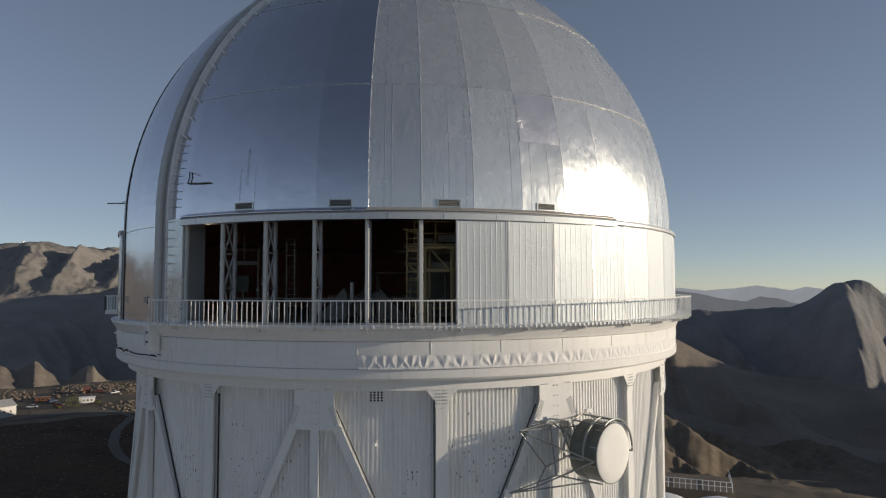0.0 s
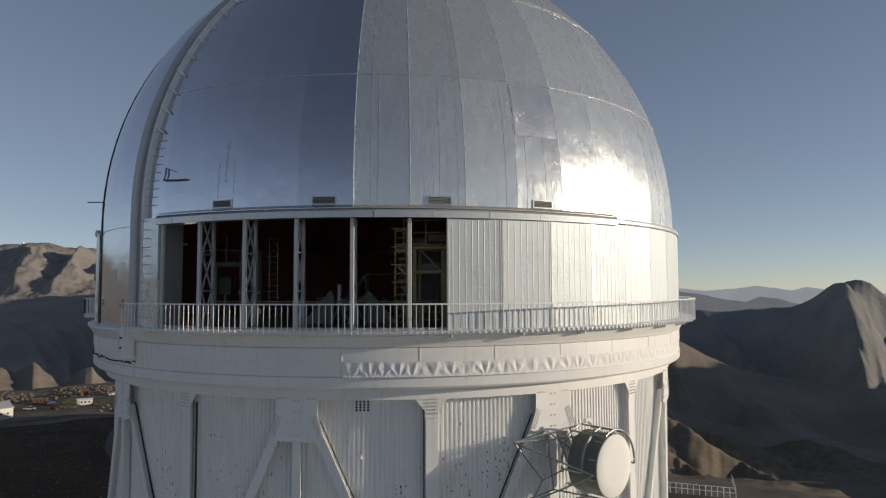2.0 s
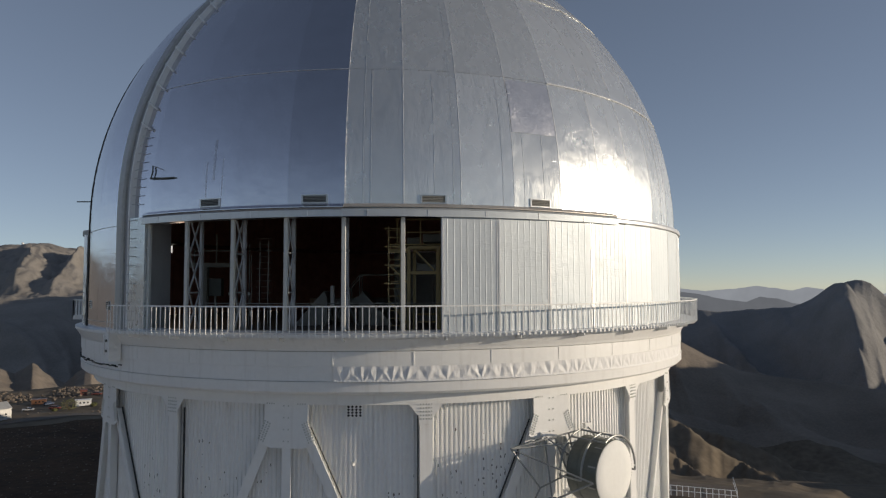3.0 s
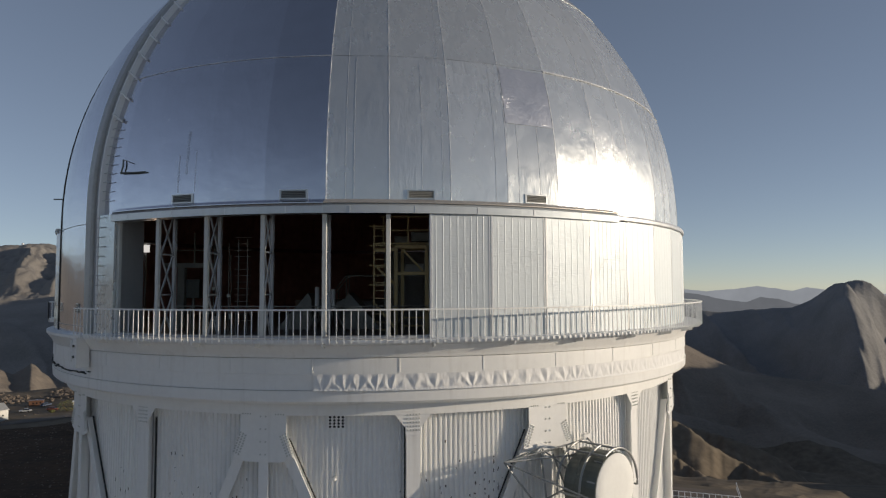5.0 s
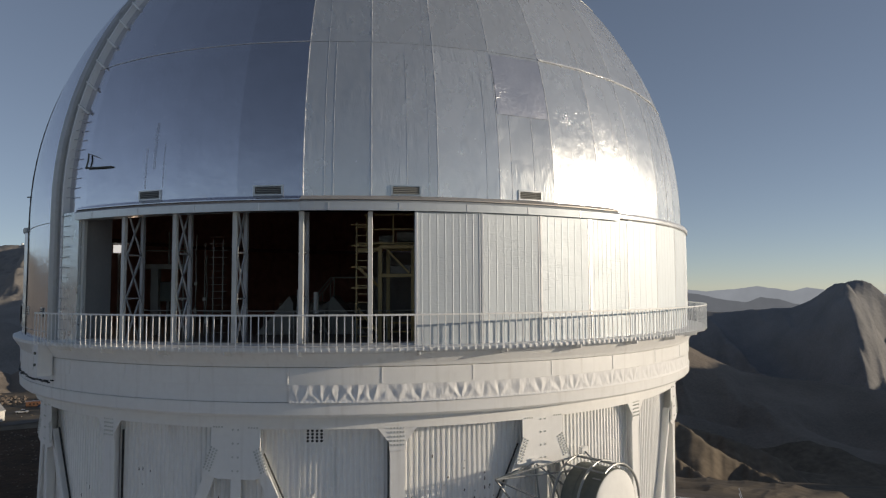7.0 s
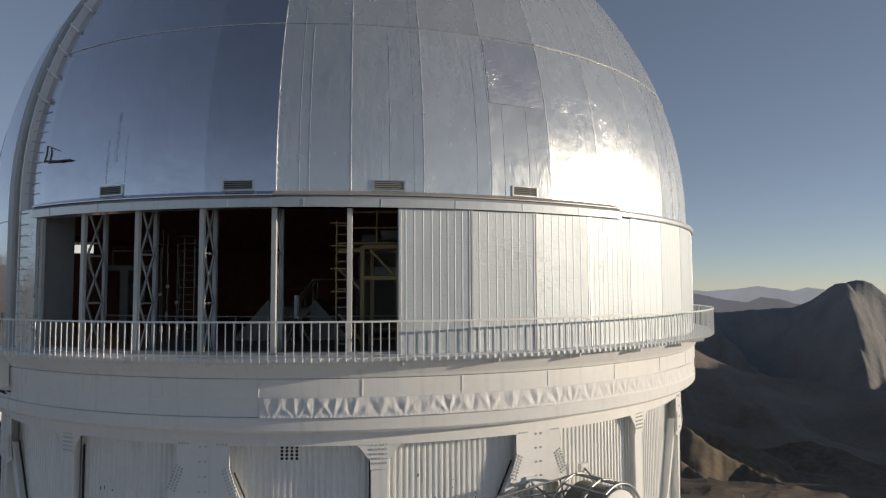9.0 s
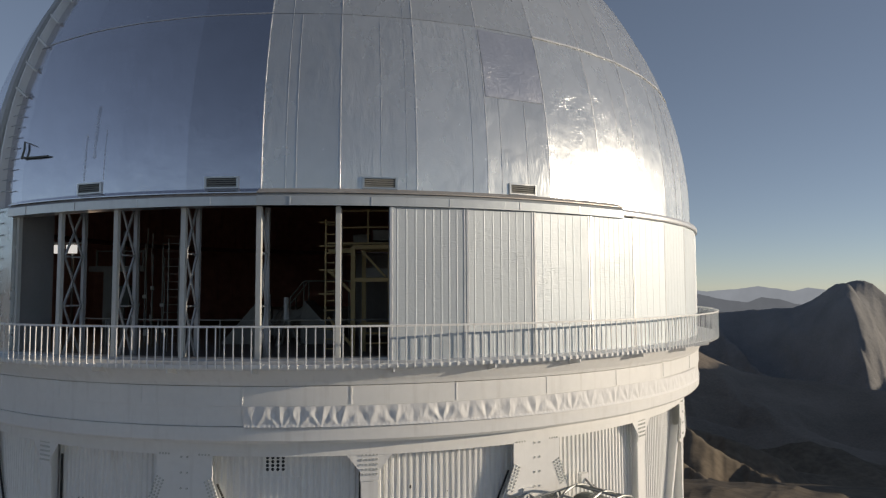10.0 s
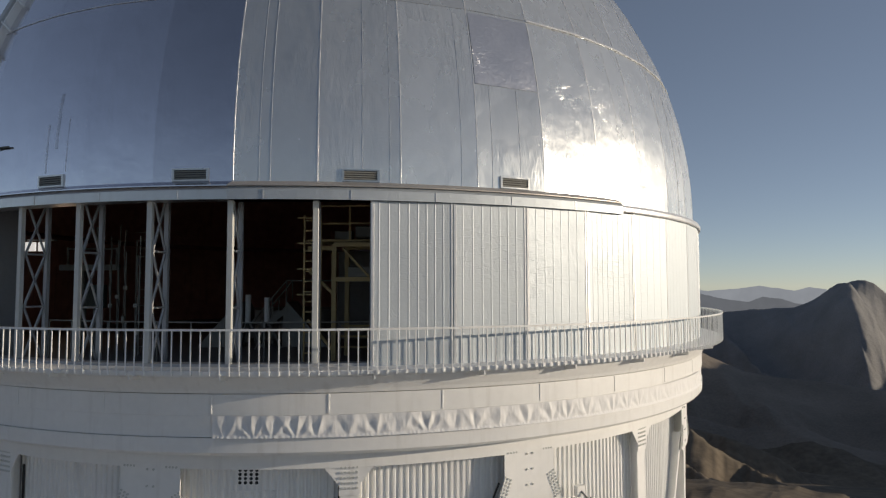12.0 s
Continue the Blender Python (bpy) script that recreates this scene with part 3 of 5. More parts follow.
def paint_chips():
    """Places on the ribs where the paint has come off."""
    rnd, b = random.Random(31), Build()
    pitch = math.degrees(0.178 / R_SHEET)
    for a_mid, spread, z_mid, z_spread, count in ((19.5, 3.2, 17.3, 0.55, 36), (14.5, 2.6, 16.6, 0.7, 22), (-16, 4.5, 16.4, 0.6, 26), (-34, 3, 16.3, 0.6, 16), (34, 4, 17.0, 0.9, 10), (4.5, 2.5, 16.6, 0.5, 12), (-23.5, 1.2, 17.2, 0.9, 14)):
        for k in range(count):
            a = rnd.gauss(a_mid, spread * 0.5)
            start = max(c for c in COLS if c <= a)
            nxt = min(c for c in COLS if c > a)
            n = round(radians(nxt - start) * R_SHEET / 0.178)
            step = (nxt - start) / n
            a = start + (math.floor((a - start) / step) + rnd.uniform(0.52, 0.8)) * step
            z, h, w = rnd.gauss(z_mid, z_spread), rnd.uniform(0.03, 0.16), rnd.uniform(0.012, 0.03)
            side, out, c = polar(1, a + 90, 0), polar(1, a, 0), polar(R_SHEET + 0.046, a, z)
            ring = [c + side * w * rnd.uniform(0.6, 1.2) * math.cos(q) + Vector((0, 0, h * rnd.uniform(0.7, 1.2) * math.sin(q) / 2)) for q in np.arange(0, 6.2, 0.9)]
            b.loops([ring, [p + out * 0.003 for p in ring]])
    tagged(b.done("paint_chips", CHIP, building, "dark chips where paint has flaked off"), kind="stuff")


CHIP = material("bared_primer", (0.10, 0.09, 0.08), 0.8, 0, 9, 0.3)
paint_chips()

# ---------------------------------------------------------------- catwalk with railing
R_RAIL = 17.10
CAT0, CAT1 = -35.6, 180.0
catwalk = thing("catwalk", "white steel catwalk with a baluster railing round the dome", "catwalk")
Build().sweep([(16.2, 22.45), (17.05, 22.45), (17.05, 22.55), (16.2, 22.55)], CAT0, CAT1).done("deck", WHITE, catwalk)
Build().sweep([(R_RAIL - 0.03, 23.48), (R_RAIL + 0.03, 23.48), (R_RAIL + 0.03, 23.53), (R_RAIL - 0.03, 23.53)], CAT0, CAT1).done("top_rail", WHITE, catwalk)
bal = mesh("baluster", *(lambda b: (b.v, b.f))(Build().beam((0, 0, -0.09), (0, 0, 0.95), 0.027, 0.02, (0, 1, 0)).beam((0, 0.03, -0.09), (0, 0.03, 0.0), 0.05, 0.04, (0, 1, 0))))
for k in range(int((CAT1 - CAT0) / 0.765)):
    a = CAT0 + 0.05 + 0.765 * k
    o = put("baluster", bal, WHITE, catwalk)
    o.location = polar(R_RAIL, a, 22.54)
    o.rotation_euler = (0, 0, radians(a))
for k in range(17):
    a = -31.2 + 7.5 * k if k < 5 else 10.9 + 9.3 * (k - 5)
    side = polar(1, a + 90, 0)
    Build().plate([polar(16.57, a, 22.446) - side * .02, polar(17.0, a, 22.446) - side * .02, polar(17.0, a, 22.33) - side * .02, polar(16.5, a, 22.24) - side * .02], side, 0.04).done("bracket", WHITE, catwalk)

# ---------------------------------------------------------------- dome
ZC, RS = 27.2, 16.11
SLIT = -48.0
dome = thing("dome", "silver aluminium observatory dome with closed shutter and open ventilation doors", "dome")
TIERS = [26.95, 32.36, 37.2, 40.6, 42.4]


def sphere_pt(a, z, r=RS):
    return polar(math.sqrt(max(r * r - (z - ZC) ** 2, 0)), a, z)


def taped(a):
    """Whether the gore at this azimuth has the newer, taped sheets."""
    return -1.51 < (a + 180) % 360 - 180 < 125


def skin(a, z, off=0.0):
    """A point of the dome's skin: every gore of 7.5 degrees is bent over its length and almost flat across."""
    mid = -1.5 + 7.5 * (math.floor((a + 1.5) / 7.5 + 1e-6) + 0.5)
    dip = 1 - math.cos(radians(3.75)) / math.cos(radians(min(3.75, abs(a - mid))))
    r = math.sqrt(max((RS + off) ** 2 - (z - ZC) ** 2, 0)) * (1 - (0.75 if taped(mid) else 0.35) * dip)
    return polar(r, a, z)


def lift_at(j, n, z0, z1):
    e0, e1 = math.asin((z0 - ZC) / RS), math.asin((z1 - ZC) / RS)
    return ZC + RS * math.sin(e0 + (e1 - e0) * j / n)


def dome_panels():
    nu, nv = 4, 7
    for k in range(48):
        a = -1.5 + 7.5 * k
        for t in range(4):
            v, f = [], []
            for shell in (0.0, -0.06):
                for j in range(nv + 1):
                    z = lift_at(j, nv, TIERS[t], TIERS[t + 1])
                    for i in range(nu + 1):
                        v.append(tuple(skin(a + 0.002 + 7.496 * i / nu, z, shell)))
            w = nu + 1
            off = w * (nv + 1)
            for j in range(nv):
                for i in range(nu):
                    q = j * w + i
                    f.append((q, q + 1, q + 1 + w, q + w))
                    f.append((off + q + w, off + q + 1 + w, off + q + 1, off + q))
            put("panel", mesh("panel", v, f, True), ALU_TAPED if taped(a + 3) else ALU_SMOOTH, dome)


dome_panels()
cap = [(r, ZC + math.sqrt(RS * RS - r * r)) for r in (0.3, 1.5, 2.8, 4.0, 5.3)]
Build().sweep(cap + [(r, z - 0.1) for r, z in cap[::-1]], 0, 360, 10).done("crown", ALU_SMOOTH, dome, smooth=True)


def upright_strip(name, a, z0, z1, half, proud, mat, n=24):
    """A thin raised strip running up the dome at one azimuth."""
    rings = []
    for j in range(n + 1):
        z = lift_at(j, n, z0, z1)
        da = math.degrees(half / math.sqrt(RS ** 2 - (z - ZC) ** 2))
        rings.append([skin(a - da, z, -0.01), skin(a + da, z, -0.01), skin(a + 0.5 * da, z, proud), skin(a - 0.5 * da, z, proud)])
    return Build().loops(rings).done(name, mat, dome)


# raised seams, lap joints between the seams of the taped gores, and a newer patch
for k in range(48):
    a = -1.5 + 7.5 * k
    if taped(a):
        upright_strip("seam", a, 26.95, 42.4, 0.022, 0.008, SEAM)
    else:
        upright_strip("seam", a, 26.95, 42.4, 0.007, 0.003, ALU_SMOOTH)
for k in range(13):
    for u in ((0.29, 0.47) if k == 0 else (0.55, 0.86) if k == 1 else (0.82,) if k == 2 else (0.25, 0.6) if k == 3 else (0.6,) if k % 2 else ()):
        a = -1.5 + 7.5 * k + 7.5 * u + 0.25 * math.sin(5 * k + 9 * u)
        upright_strip("lap_joint", a, 27.05, 30.0 if k == 3 else 32.3 if (k + int(u * 3)) % 3 else 37.1, 0.008, 0.005, SEAM, 14)
rows_ = [[skin(a, z, 0.012) for a in np.linspace(21.15, 28.35, 5)] for z in np.linspace(30.05, 32.25, 6)]
Build().loops(rows_, False, False, False).done("patch_sheet", ALU_PATCH, dome, "newer bluish aluminium patch", True)
for z in TIERS[1:4]:
    for a0, a1, p, mat in ((-1.5, 28.5, 0.008, ALU_TAPED), (28.5, 126, 0.03, SEAM), (126, 358.5, 0.014, SEAM)):
        Build().loops([[skin(a, z - p, -0.02), skin(a, z - p, p), skin(a, z + p, p), skin(a, z + p, -0.02)] for a in np.linspace(a0, a1, round((a1 - a0) / 1.25) + 1)]).done("horizontal_seam", mat, dome)

# grime that has run down the older sheets
for a, z0, z1, half in ((-20.0, 28.2, 29.75, 0.08), (-21.2, 27.55, 28.9, 0.05), (-18.6, 27.55, 29.0, 0.03)):
    upright_strip("grime_streak", a, z0, z1, half, 0.002, GRIME, 8)

# ring trim over the doors and plain wall
Build().sweep([(15.9, 26.66), (16.42, 26.66), (16.42, 26.90), (16.36, 26.99), (15.9, 26.99)], -32.0, -1.6).done("fascia", ALU_TRIM, dome)
Build().sweep([(15.9, 26.66), (16.42, 26.66), (16.42, 26.90), (16.36, 26.99), (15.9, 26.99)], -1.59, 38.6).done("fascia", ALU_DOOR, dome)
Build().sweep([(15.9, 26.74), (16.36, 26.74), (16.375, 26.78), (16.375, 26.88), (16.33, 26.96), (15.9, 26.99)], 38.6, 300).done("drip_ledge", SEAM, dome)
Build().sweep([(15.8, 22.42), (16.25, 22.42), (16.25, 22.62), (15.8, 22.62)], -32.0, 38.6).done("door_sill", STEEL, dome)
def ribbed(a0, a1, r, z0, z1, n, rib=0.005):
    """Rings of a flat sheet with n shallow upright ribs."""
    out = polar(1, (a0 + a1) / 2, 0)
    p, q = polar(r, a0, 0), polar(r, a1, 0)
    stations = [(0.0, 0.0)]
    for i in range(1, n):
        u = (i + 0.12 * math.sin(7.0 * i + a0)) / n
        stations += [(u - 0.011, 0.0), (u - 0.005, rib), (u + 0.005, rib), (u + 0.011, 0.0)]
    stations.append((1.0, 0.0))
    rings = []
    for u, d in stations:
        c = p.lerp(q, u)
        rings.append([c - out * 0.08 + Vector((0, 0, z0)), c + out * d + Vector((0, 0, z0)), c + out * d + Vector((0, 0, z1)), c - out * 0.08 + Vector((0, 0, z1))])
    return rings


for k in range(36):
    a = 40.98 + 7.5 * k
    if a > 288:
        break
    Build().loops(ribbed(a + 0.04, a + 7.46, 16.30, 22.45, 26.86, 7 if k % 2 else 5)).done("wall_panel", ALU_DOOR, dome)
    if k < 16:
        Build().beam(polar(16.296, a, 22.5), polar(16.296, a, 26.7), 0.045, 0.024, polar(1, a, 0), 0.006).done("joint_strip", SEAM, dome)
# mullions and lattice columns of the open bays
MULL = [-31.6 + 7.5 * k for k in range(10)]
for k, a in enumerate(MULL):
    out = polar(1, a, 0)
    b = Build().beam(polar(16.12, a, 22.55), polar(16.12, a, 26.7), 0.145, 0.12, out, 0.01)
    m = b.done("mullion", LIGHT_STEEL, dome)
    if k == 0:
        continue
    c = Build().beam(polar(15.38, a, 22.5), polar(15.38, a, 26.9), 0.12, 0.10, out)
    side = polar(1, a + 90, 0)
    h = 4.3 / 3
    for q in range(3):
        za, zb = 22.55 + q * h, 22.55 + (q + 1) * h
        c.beam(polar(16.0, a, za), polar(15.44, a, zb), 0.05, 0.05, side)
        c.beam(polar(15.44, a, za), polar(16.0, a, zb), 0.04, 0.05, side)
        c.beam(polar(15.44, a, zb), polar(16.0, a, zb), 0.05, 0.07, side)
    c.done("lattice_column", STEEL, dome)

# sliding ventilation doors, part way open
DOOR0 = 10.67
for k in range(4):
    a = DOOR0 + 7.5 * k
    b = Build().loops(ribbed(a + 0.02, a + 7.48, 16.34, 22.5, 26.7, (9, 8, 7, 9)[k]))
    door = b.done("sliding_door", ALU_DOOR, dome)
    for e, w in ((a + 0.2, 0.075), (a + 7.36, 0.04)):
        out = polar(1, e, 0)
        Build().beam(polar(16.338, e, 22.5), polar(16.338, e, 26.66), w, 0.024, out, 0.006).done("door_stile", SEAM, door)

# sloping flashing between the fascia and the dome's skin
for a0, a1, mat in ((-32.0, -1.6, ALU_SMOOTH), (-1.6, 38.6, ALU_DUSTY)):
    Build().sweep([(15.95, 26.995), (16.43, 26.995), (16.43, 27.02), (16.13, 27.15), (15.95, 27.15)], a0, a1).done("flashing", mat, dome)

# louvred vents
for a0, a1 in ((-21.9, -18.85), (-7.0, -3.8), (8.25, 11.45), (23.5, 26.6)):
    am = (a0 + a1) / 2
    face = RS * (1 - (0.75 if taped(am) else 0.35) * 0.0021)      # the skin's radius at the middle of the gore
    v = Build()
    for z in (27.17, 27.45):
        v.sweep([(face - 0.1, z), (face + 0.035, z), (face + 0.035, z + 0.04), (face - 0.1, z + 0.04)], a0, a1)
    for e in (a0, a1):
        v.beam(polar(face - 0.03, e, 27.17), polar(face - 0.03, e, 27.49), 0.06, 0.13, polar(1, e, 0))
    vent = v.done("vent", ALU_TRIM, dome)
    Build().sweep([(face - 0.1, 27.21), (face + 0.004, 27.21), (face + 0.004, 27.45), (face - 0.1, 27.45)], a0 + .05, a1 - .05).done("backing", DARK, vent)
    for q in range(4):
        z = 27.22 + q * 0.057
        Build().sweep([(face, z + 0.035), (face + 0.024, z), (face + 0.028, z + 0.008), (face + 0.005, z + 0.043)], a0 + .1, a1 - .1).done("slat", DIM_STEEL, vent)

# slit: two arch ribs, the shutter and the strip with rungs
def slit_point(off, e, r):
    """A point of the sphere of radius r about the dome's centre, off metres from the slit's middle plane, e degrees up along the slit."""
    rr = math.sqrt(r * r - off * off)
    fwd, side = polar(1, SLIT, 0), polar(1, SLIT + 90, 0)
    return Vector((0, 0, ZC)) + fwd * rr * math.cos(radians(e)) + side * off + Vector((0, 0, rr * math.sin(radians(e))))


def slit_wall(off, r, z):
    rr = math.sqrt(r * r - off * off)
    return polar(1, SLIT, 0) * rr + polar(1, SLIT + 90, 0) * off + Vector((0, 0, z))


def along_slit(profile, z0=22.3, e1=181, step=3):
    """Carries a profile of (metres off the middle, radius) up the wall and over the dome along the slit."""
    rings = [[slit_wall(o, r, z) for o, r in profile] for z in np.linspace(z0, ZC, 6)[:-1]]
    return rings + [[slit_point(o, e, r) for o, r in profile] for e in np.arange(0, e1, step)]


for sgn in (1, -1):
    Build().loops(along_slit([(sgn * o, r) for o, r in ((2.36, 15.95), (2.36, 16.16), (2.41, 16.17), (2.41, 15.95))])).done("edge_seal", DARK, dome)
    tall = 16.30 if sgn > 0 else 16.17
    wide = 2.86 if sgn > 0 else 2.56
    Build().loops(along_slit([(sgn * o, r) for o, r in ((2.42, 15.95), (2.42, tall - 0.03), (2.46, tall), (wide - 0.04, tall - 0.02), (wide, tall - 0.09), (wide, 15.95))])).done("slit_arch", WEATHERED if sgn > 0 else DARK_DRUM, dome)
    Build().loops(along_slit([(sgn * o, r) for o, r in ((wide + 0.01, 15.95), (wide + 0.01, 16.14), (3.36, 16.13), (3.36, 15.95))])).done("gutter", STEEL, dome)
    if sgn < 0:
        continue
    track = Build().loops(along_slit([(sgn * o, r) for o, r in ((3.37, 15.95), (3.37, 16.30), (3.47, 16.30), (3.47, 15.95))], 22.6, 88)).done("ladder_rail", WHITE, dome)
    for z in np.arange(22.9, ZC, 0.36):
        Build().beam(slit_wall(sgn * 3.42, 16.31, z), slit_wall(sgn * 4.0, 16.31, z), 0.022, 0.022).done("rung", STEEL, track)
    for e in np.arange(1.2, 13, 1.28):
        Build().beam(slit_point(sgn * 3.44, e, 16.2), slit_point(sgn * 4.0, e, 16.2), 0.022, 0.022).done("rung", STEEL, track)
    for e in np.arange(13.6, 80, 3.35):
        Build().beam(slit_point(sgn * 3.42, e, 16.33), slit_point(sgn * 3.95, e - 1.2, 16.16), 0.06, 0.06).done("peg", WHITE, track)
for lo, hi in ((-2.35, 0.0), (0.0, 2.35)):
    offs = np.linspace(lo + 0.006, hi - 0.006, 6)
    Build().loops(along_slit([(o, 16.13) for o in offs] + [(o, 16.0) for o in offs[::-1]], 22.3, 181, 2)).done("shutter_panel", ALU_SMOOTH, dome)
# wall strip between the shutter arch and the first open bay
Build().sweep([(16.12, 22.4), (16.28, 22.4), (16.28, 26.96), (16.12, 26.96)], -35.62, -31.9).done("wall_panel", ALU_TAPED, dome)
Build().sweep([(16.16, 22.4), (16.30, 22.4), (16.30, 26.96), (16.16, 26.96)], -72, -60).done("wall_panel", ALU_SMOOTH, dome)

# louvres and sheet joints of the shutter's lower part
for off in (-1.35, 1.35):
    lv = Build()
    fwd, side = polar(1, SLIT, 0), polar(1, SLIT + 90, 0)
    p = slit_wall(off, 16.14, 23.45)
    lv.beam(p - side * 0.19, p + side * 0.19, 0.03, 0.36)
    box = lv.done("shutter_louvre", ALU_TRIM, dome)
    for q in range(4):
        c = p + Vector((0, 0, -0.12 + 0.08 * q)) + fwd * 0.02
        Build().beam(c - side * 0.15, c + side * 0.15, 0.02, 0.035).done("slat", DARK, box)
for z in (22.75, 26.75):
    Build().loops([[slit_wall(o, r, z + dz) for r, dz in ((16.10, -0.012), (16.142, -0.012), (16.142, 0.012), (16.10, 0.012))] for o in np.linspace(-2.33, 2.33, 12)]).done("sheet_joint", STEEL, dome)

# interior
Build().sweep([(0.5, 22.3), (15.9, 22.3), (15.9, 22.44), (0.5, 22.44)], 0, 360, 5).done("dome_floor", FLOOR_GREY, dome)

# dark inner lining behind the open bays
Build().sweep([(15.2, 22.44), (15.35, 22.44), (15.35, 27.0), (15.2, 27.0)], 42, 300, 5).done("wall_lining", INNER, dome)
b = Build()
rings = [[polar(15.7 * math.cos(radians(e)), a, ZC + 0.1 + 15.7 * math.sin(radians(e))) for a in np.arange(0, 360, 7.5)] for e in range(0, 90, 6)]
b.loops(rings, True, False, False).done("dome_lining", INNER, dome, smooth=True)
Build().plate([(-8.45, -13.6, 22.45), (-8.1, -12.55, 22.45), (-8.1, -12.55, 27.2), (-8.45, -13.6, 27.2)], (0.95, -0.3, 0), -0.08).done("slit_side_wall", STEEL, dome)

# pleated plastic skirt along the band
def skirt(a0, a1, ties):
    """Sheet tied at points along its hem, with creases fanning up from every tie."""
    n = int((a1 - a0) / 0.055)
    rows = 13

    def tri(q):
        q = q % 1.0
        return 4 * abs(q - 0.5) - 1
    rings = []
    for i in range(n + 1):
        a = a0 + (a1 - a0) * i / n
        ring = []
        fade = float(np.interp(a, (-2.6, -1.5, 22, 40, 62), (0.3, 1.0, 1.0, 0.6, 0.4)))
        for j in range(rows):
            v = j / (rows - 1)
            total = weight = 0.0
            for ta, tv, count, phase in ties:
                dx, dy = (a - ta) * 0.285, (v - tv) * 0.54
                d2 = dx * dx + dy * dy
                if d2 > 1.4:
                    continue
                w = 1 / (d2 + 0.02) ** 2
                ang = math.atan2(dx, abs(dy) + 0.03) / math.pi + 0.05 * noise.noise(Vector((a * 2, v * 2, ta)))
                total += w * tri(ang * count + phase) * min(1.0, 3.2 * math.sqrt(d2)) * (0.55 + 0.45 * math.cos(ang * 2.6))
                weight += w
            fold = total / weight if weight else 0
            crumple = 0.22 * noise.fractal(Vector((a * 2.2, v * 2.0, 5)), 1.0, 2.0, 3)
            edge = 0.25 + 0.75 * math.sin(math.pi * min(1.0, 0.06 + 0.9 * v))
            hem = 0.007 * math.sin(a * 14 + 2 * math.sin(a * 3)) if v > 0.93 else 0
            ring.append(polar(16.37 + fade * edge * 0.032 * (fold + crumple) + hem * 0.6 + 0.03 * (v > 0.93), a, 21.40 - 0.53 * v + hem))
        rings.append(ring)
    b = Build().loops(rings, False, False, False)
    return b.done("sheet", CLOTH, strip, smooth=True)


tie_rnd = random.Random(12)
ties, at_ = [], -3.5
while at_ < 64:
    ties.append((at_, 1.0 if tie_rnd.random() < 0.72 else 0.0, tie_rnd.choice((2, 3, 4)), tie_rnd.random()))
    at_ += tie_rnd.uniform(1.5, 3.0)
strip = thing("plastic_skirt", "crumpled white plastic sheeting tied round the building band", "plastic sheet")
for k in range(8):
    skirt(-2.6 + 8 * k, -2.6 + 8 * k + 8.05, ties)

# ---------------------------------------------------------------- fittings on the base wall
def wall_grille():
    g = thing("vent_grille", "small white wall grille with sixteen dark round holes", "vent")
    a0, a1, z0, z1 = -1.65, 0.5, 19.46, 19.88
    Build().sweep([(R_SHEET, z0), (R_SHEET + 0.062, z0), (R_SHEET + 0.062, z1), (R_SHEET, z1)], a0, a1, 0.5).done("plate", SHEET, g)
    for i in range(4):
        for j in range(4):
            a, z = a0 + (a1 - a0) * (i + 0.5) / 4, z0 + (z1 - z0) * (j + 0.5) / 4
            c, out, side = polar(R_SHEET + 0.063, a, z), polar(1, a, 0), polar(1, a + 90, 0)
            ring = [c + (side * math.cos(q * math.tau / 12) + Vector((0, 0, math.sin(q * math.tau / 12)))) * 0.044 for q in range(12)]
            Build().loops([ring, [p + out * 0.004 for p in ring]]).done("hole", DARK, g)


wall_grille()
hatch = thing("wall_hatch", "flush white access hatch in the corrugated wall", "hatch")
for z in (18.05, 19.28):
    Build().sweep([(R_SHEET, z), (R_SHEET + 0.05, z), (R_SHEET + 0.05, z + 0.02), (R_SHEET, z + 0.02)], -2.3, 2.0, 0.5).done("edge", SHEET, hatch)
for a in (-2.3, 1.95):
    Build().beam(polar(R_SHEET + 0.03, a, 18.05), polar(R_SHEET + 0.03, a, 19.3), 0.02, 0.05, polar(1, a, 0)).done("edge", SHEET, hatch)
lamp = thing("wall_lamp", "small white bulkhead lamp on the wall", "lamp")
Build().beam(polar(R_SHEET, -0.7, 17.86), polar(15.4, -0.7, 17.82), 0.06, 0.06).done("arm", LIGHT_STEEL, lamp)
Build().sphere(polar(15.45, -0.7, 17.8), 0.07, 10, 8).done("globe", RADOME, lamp)

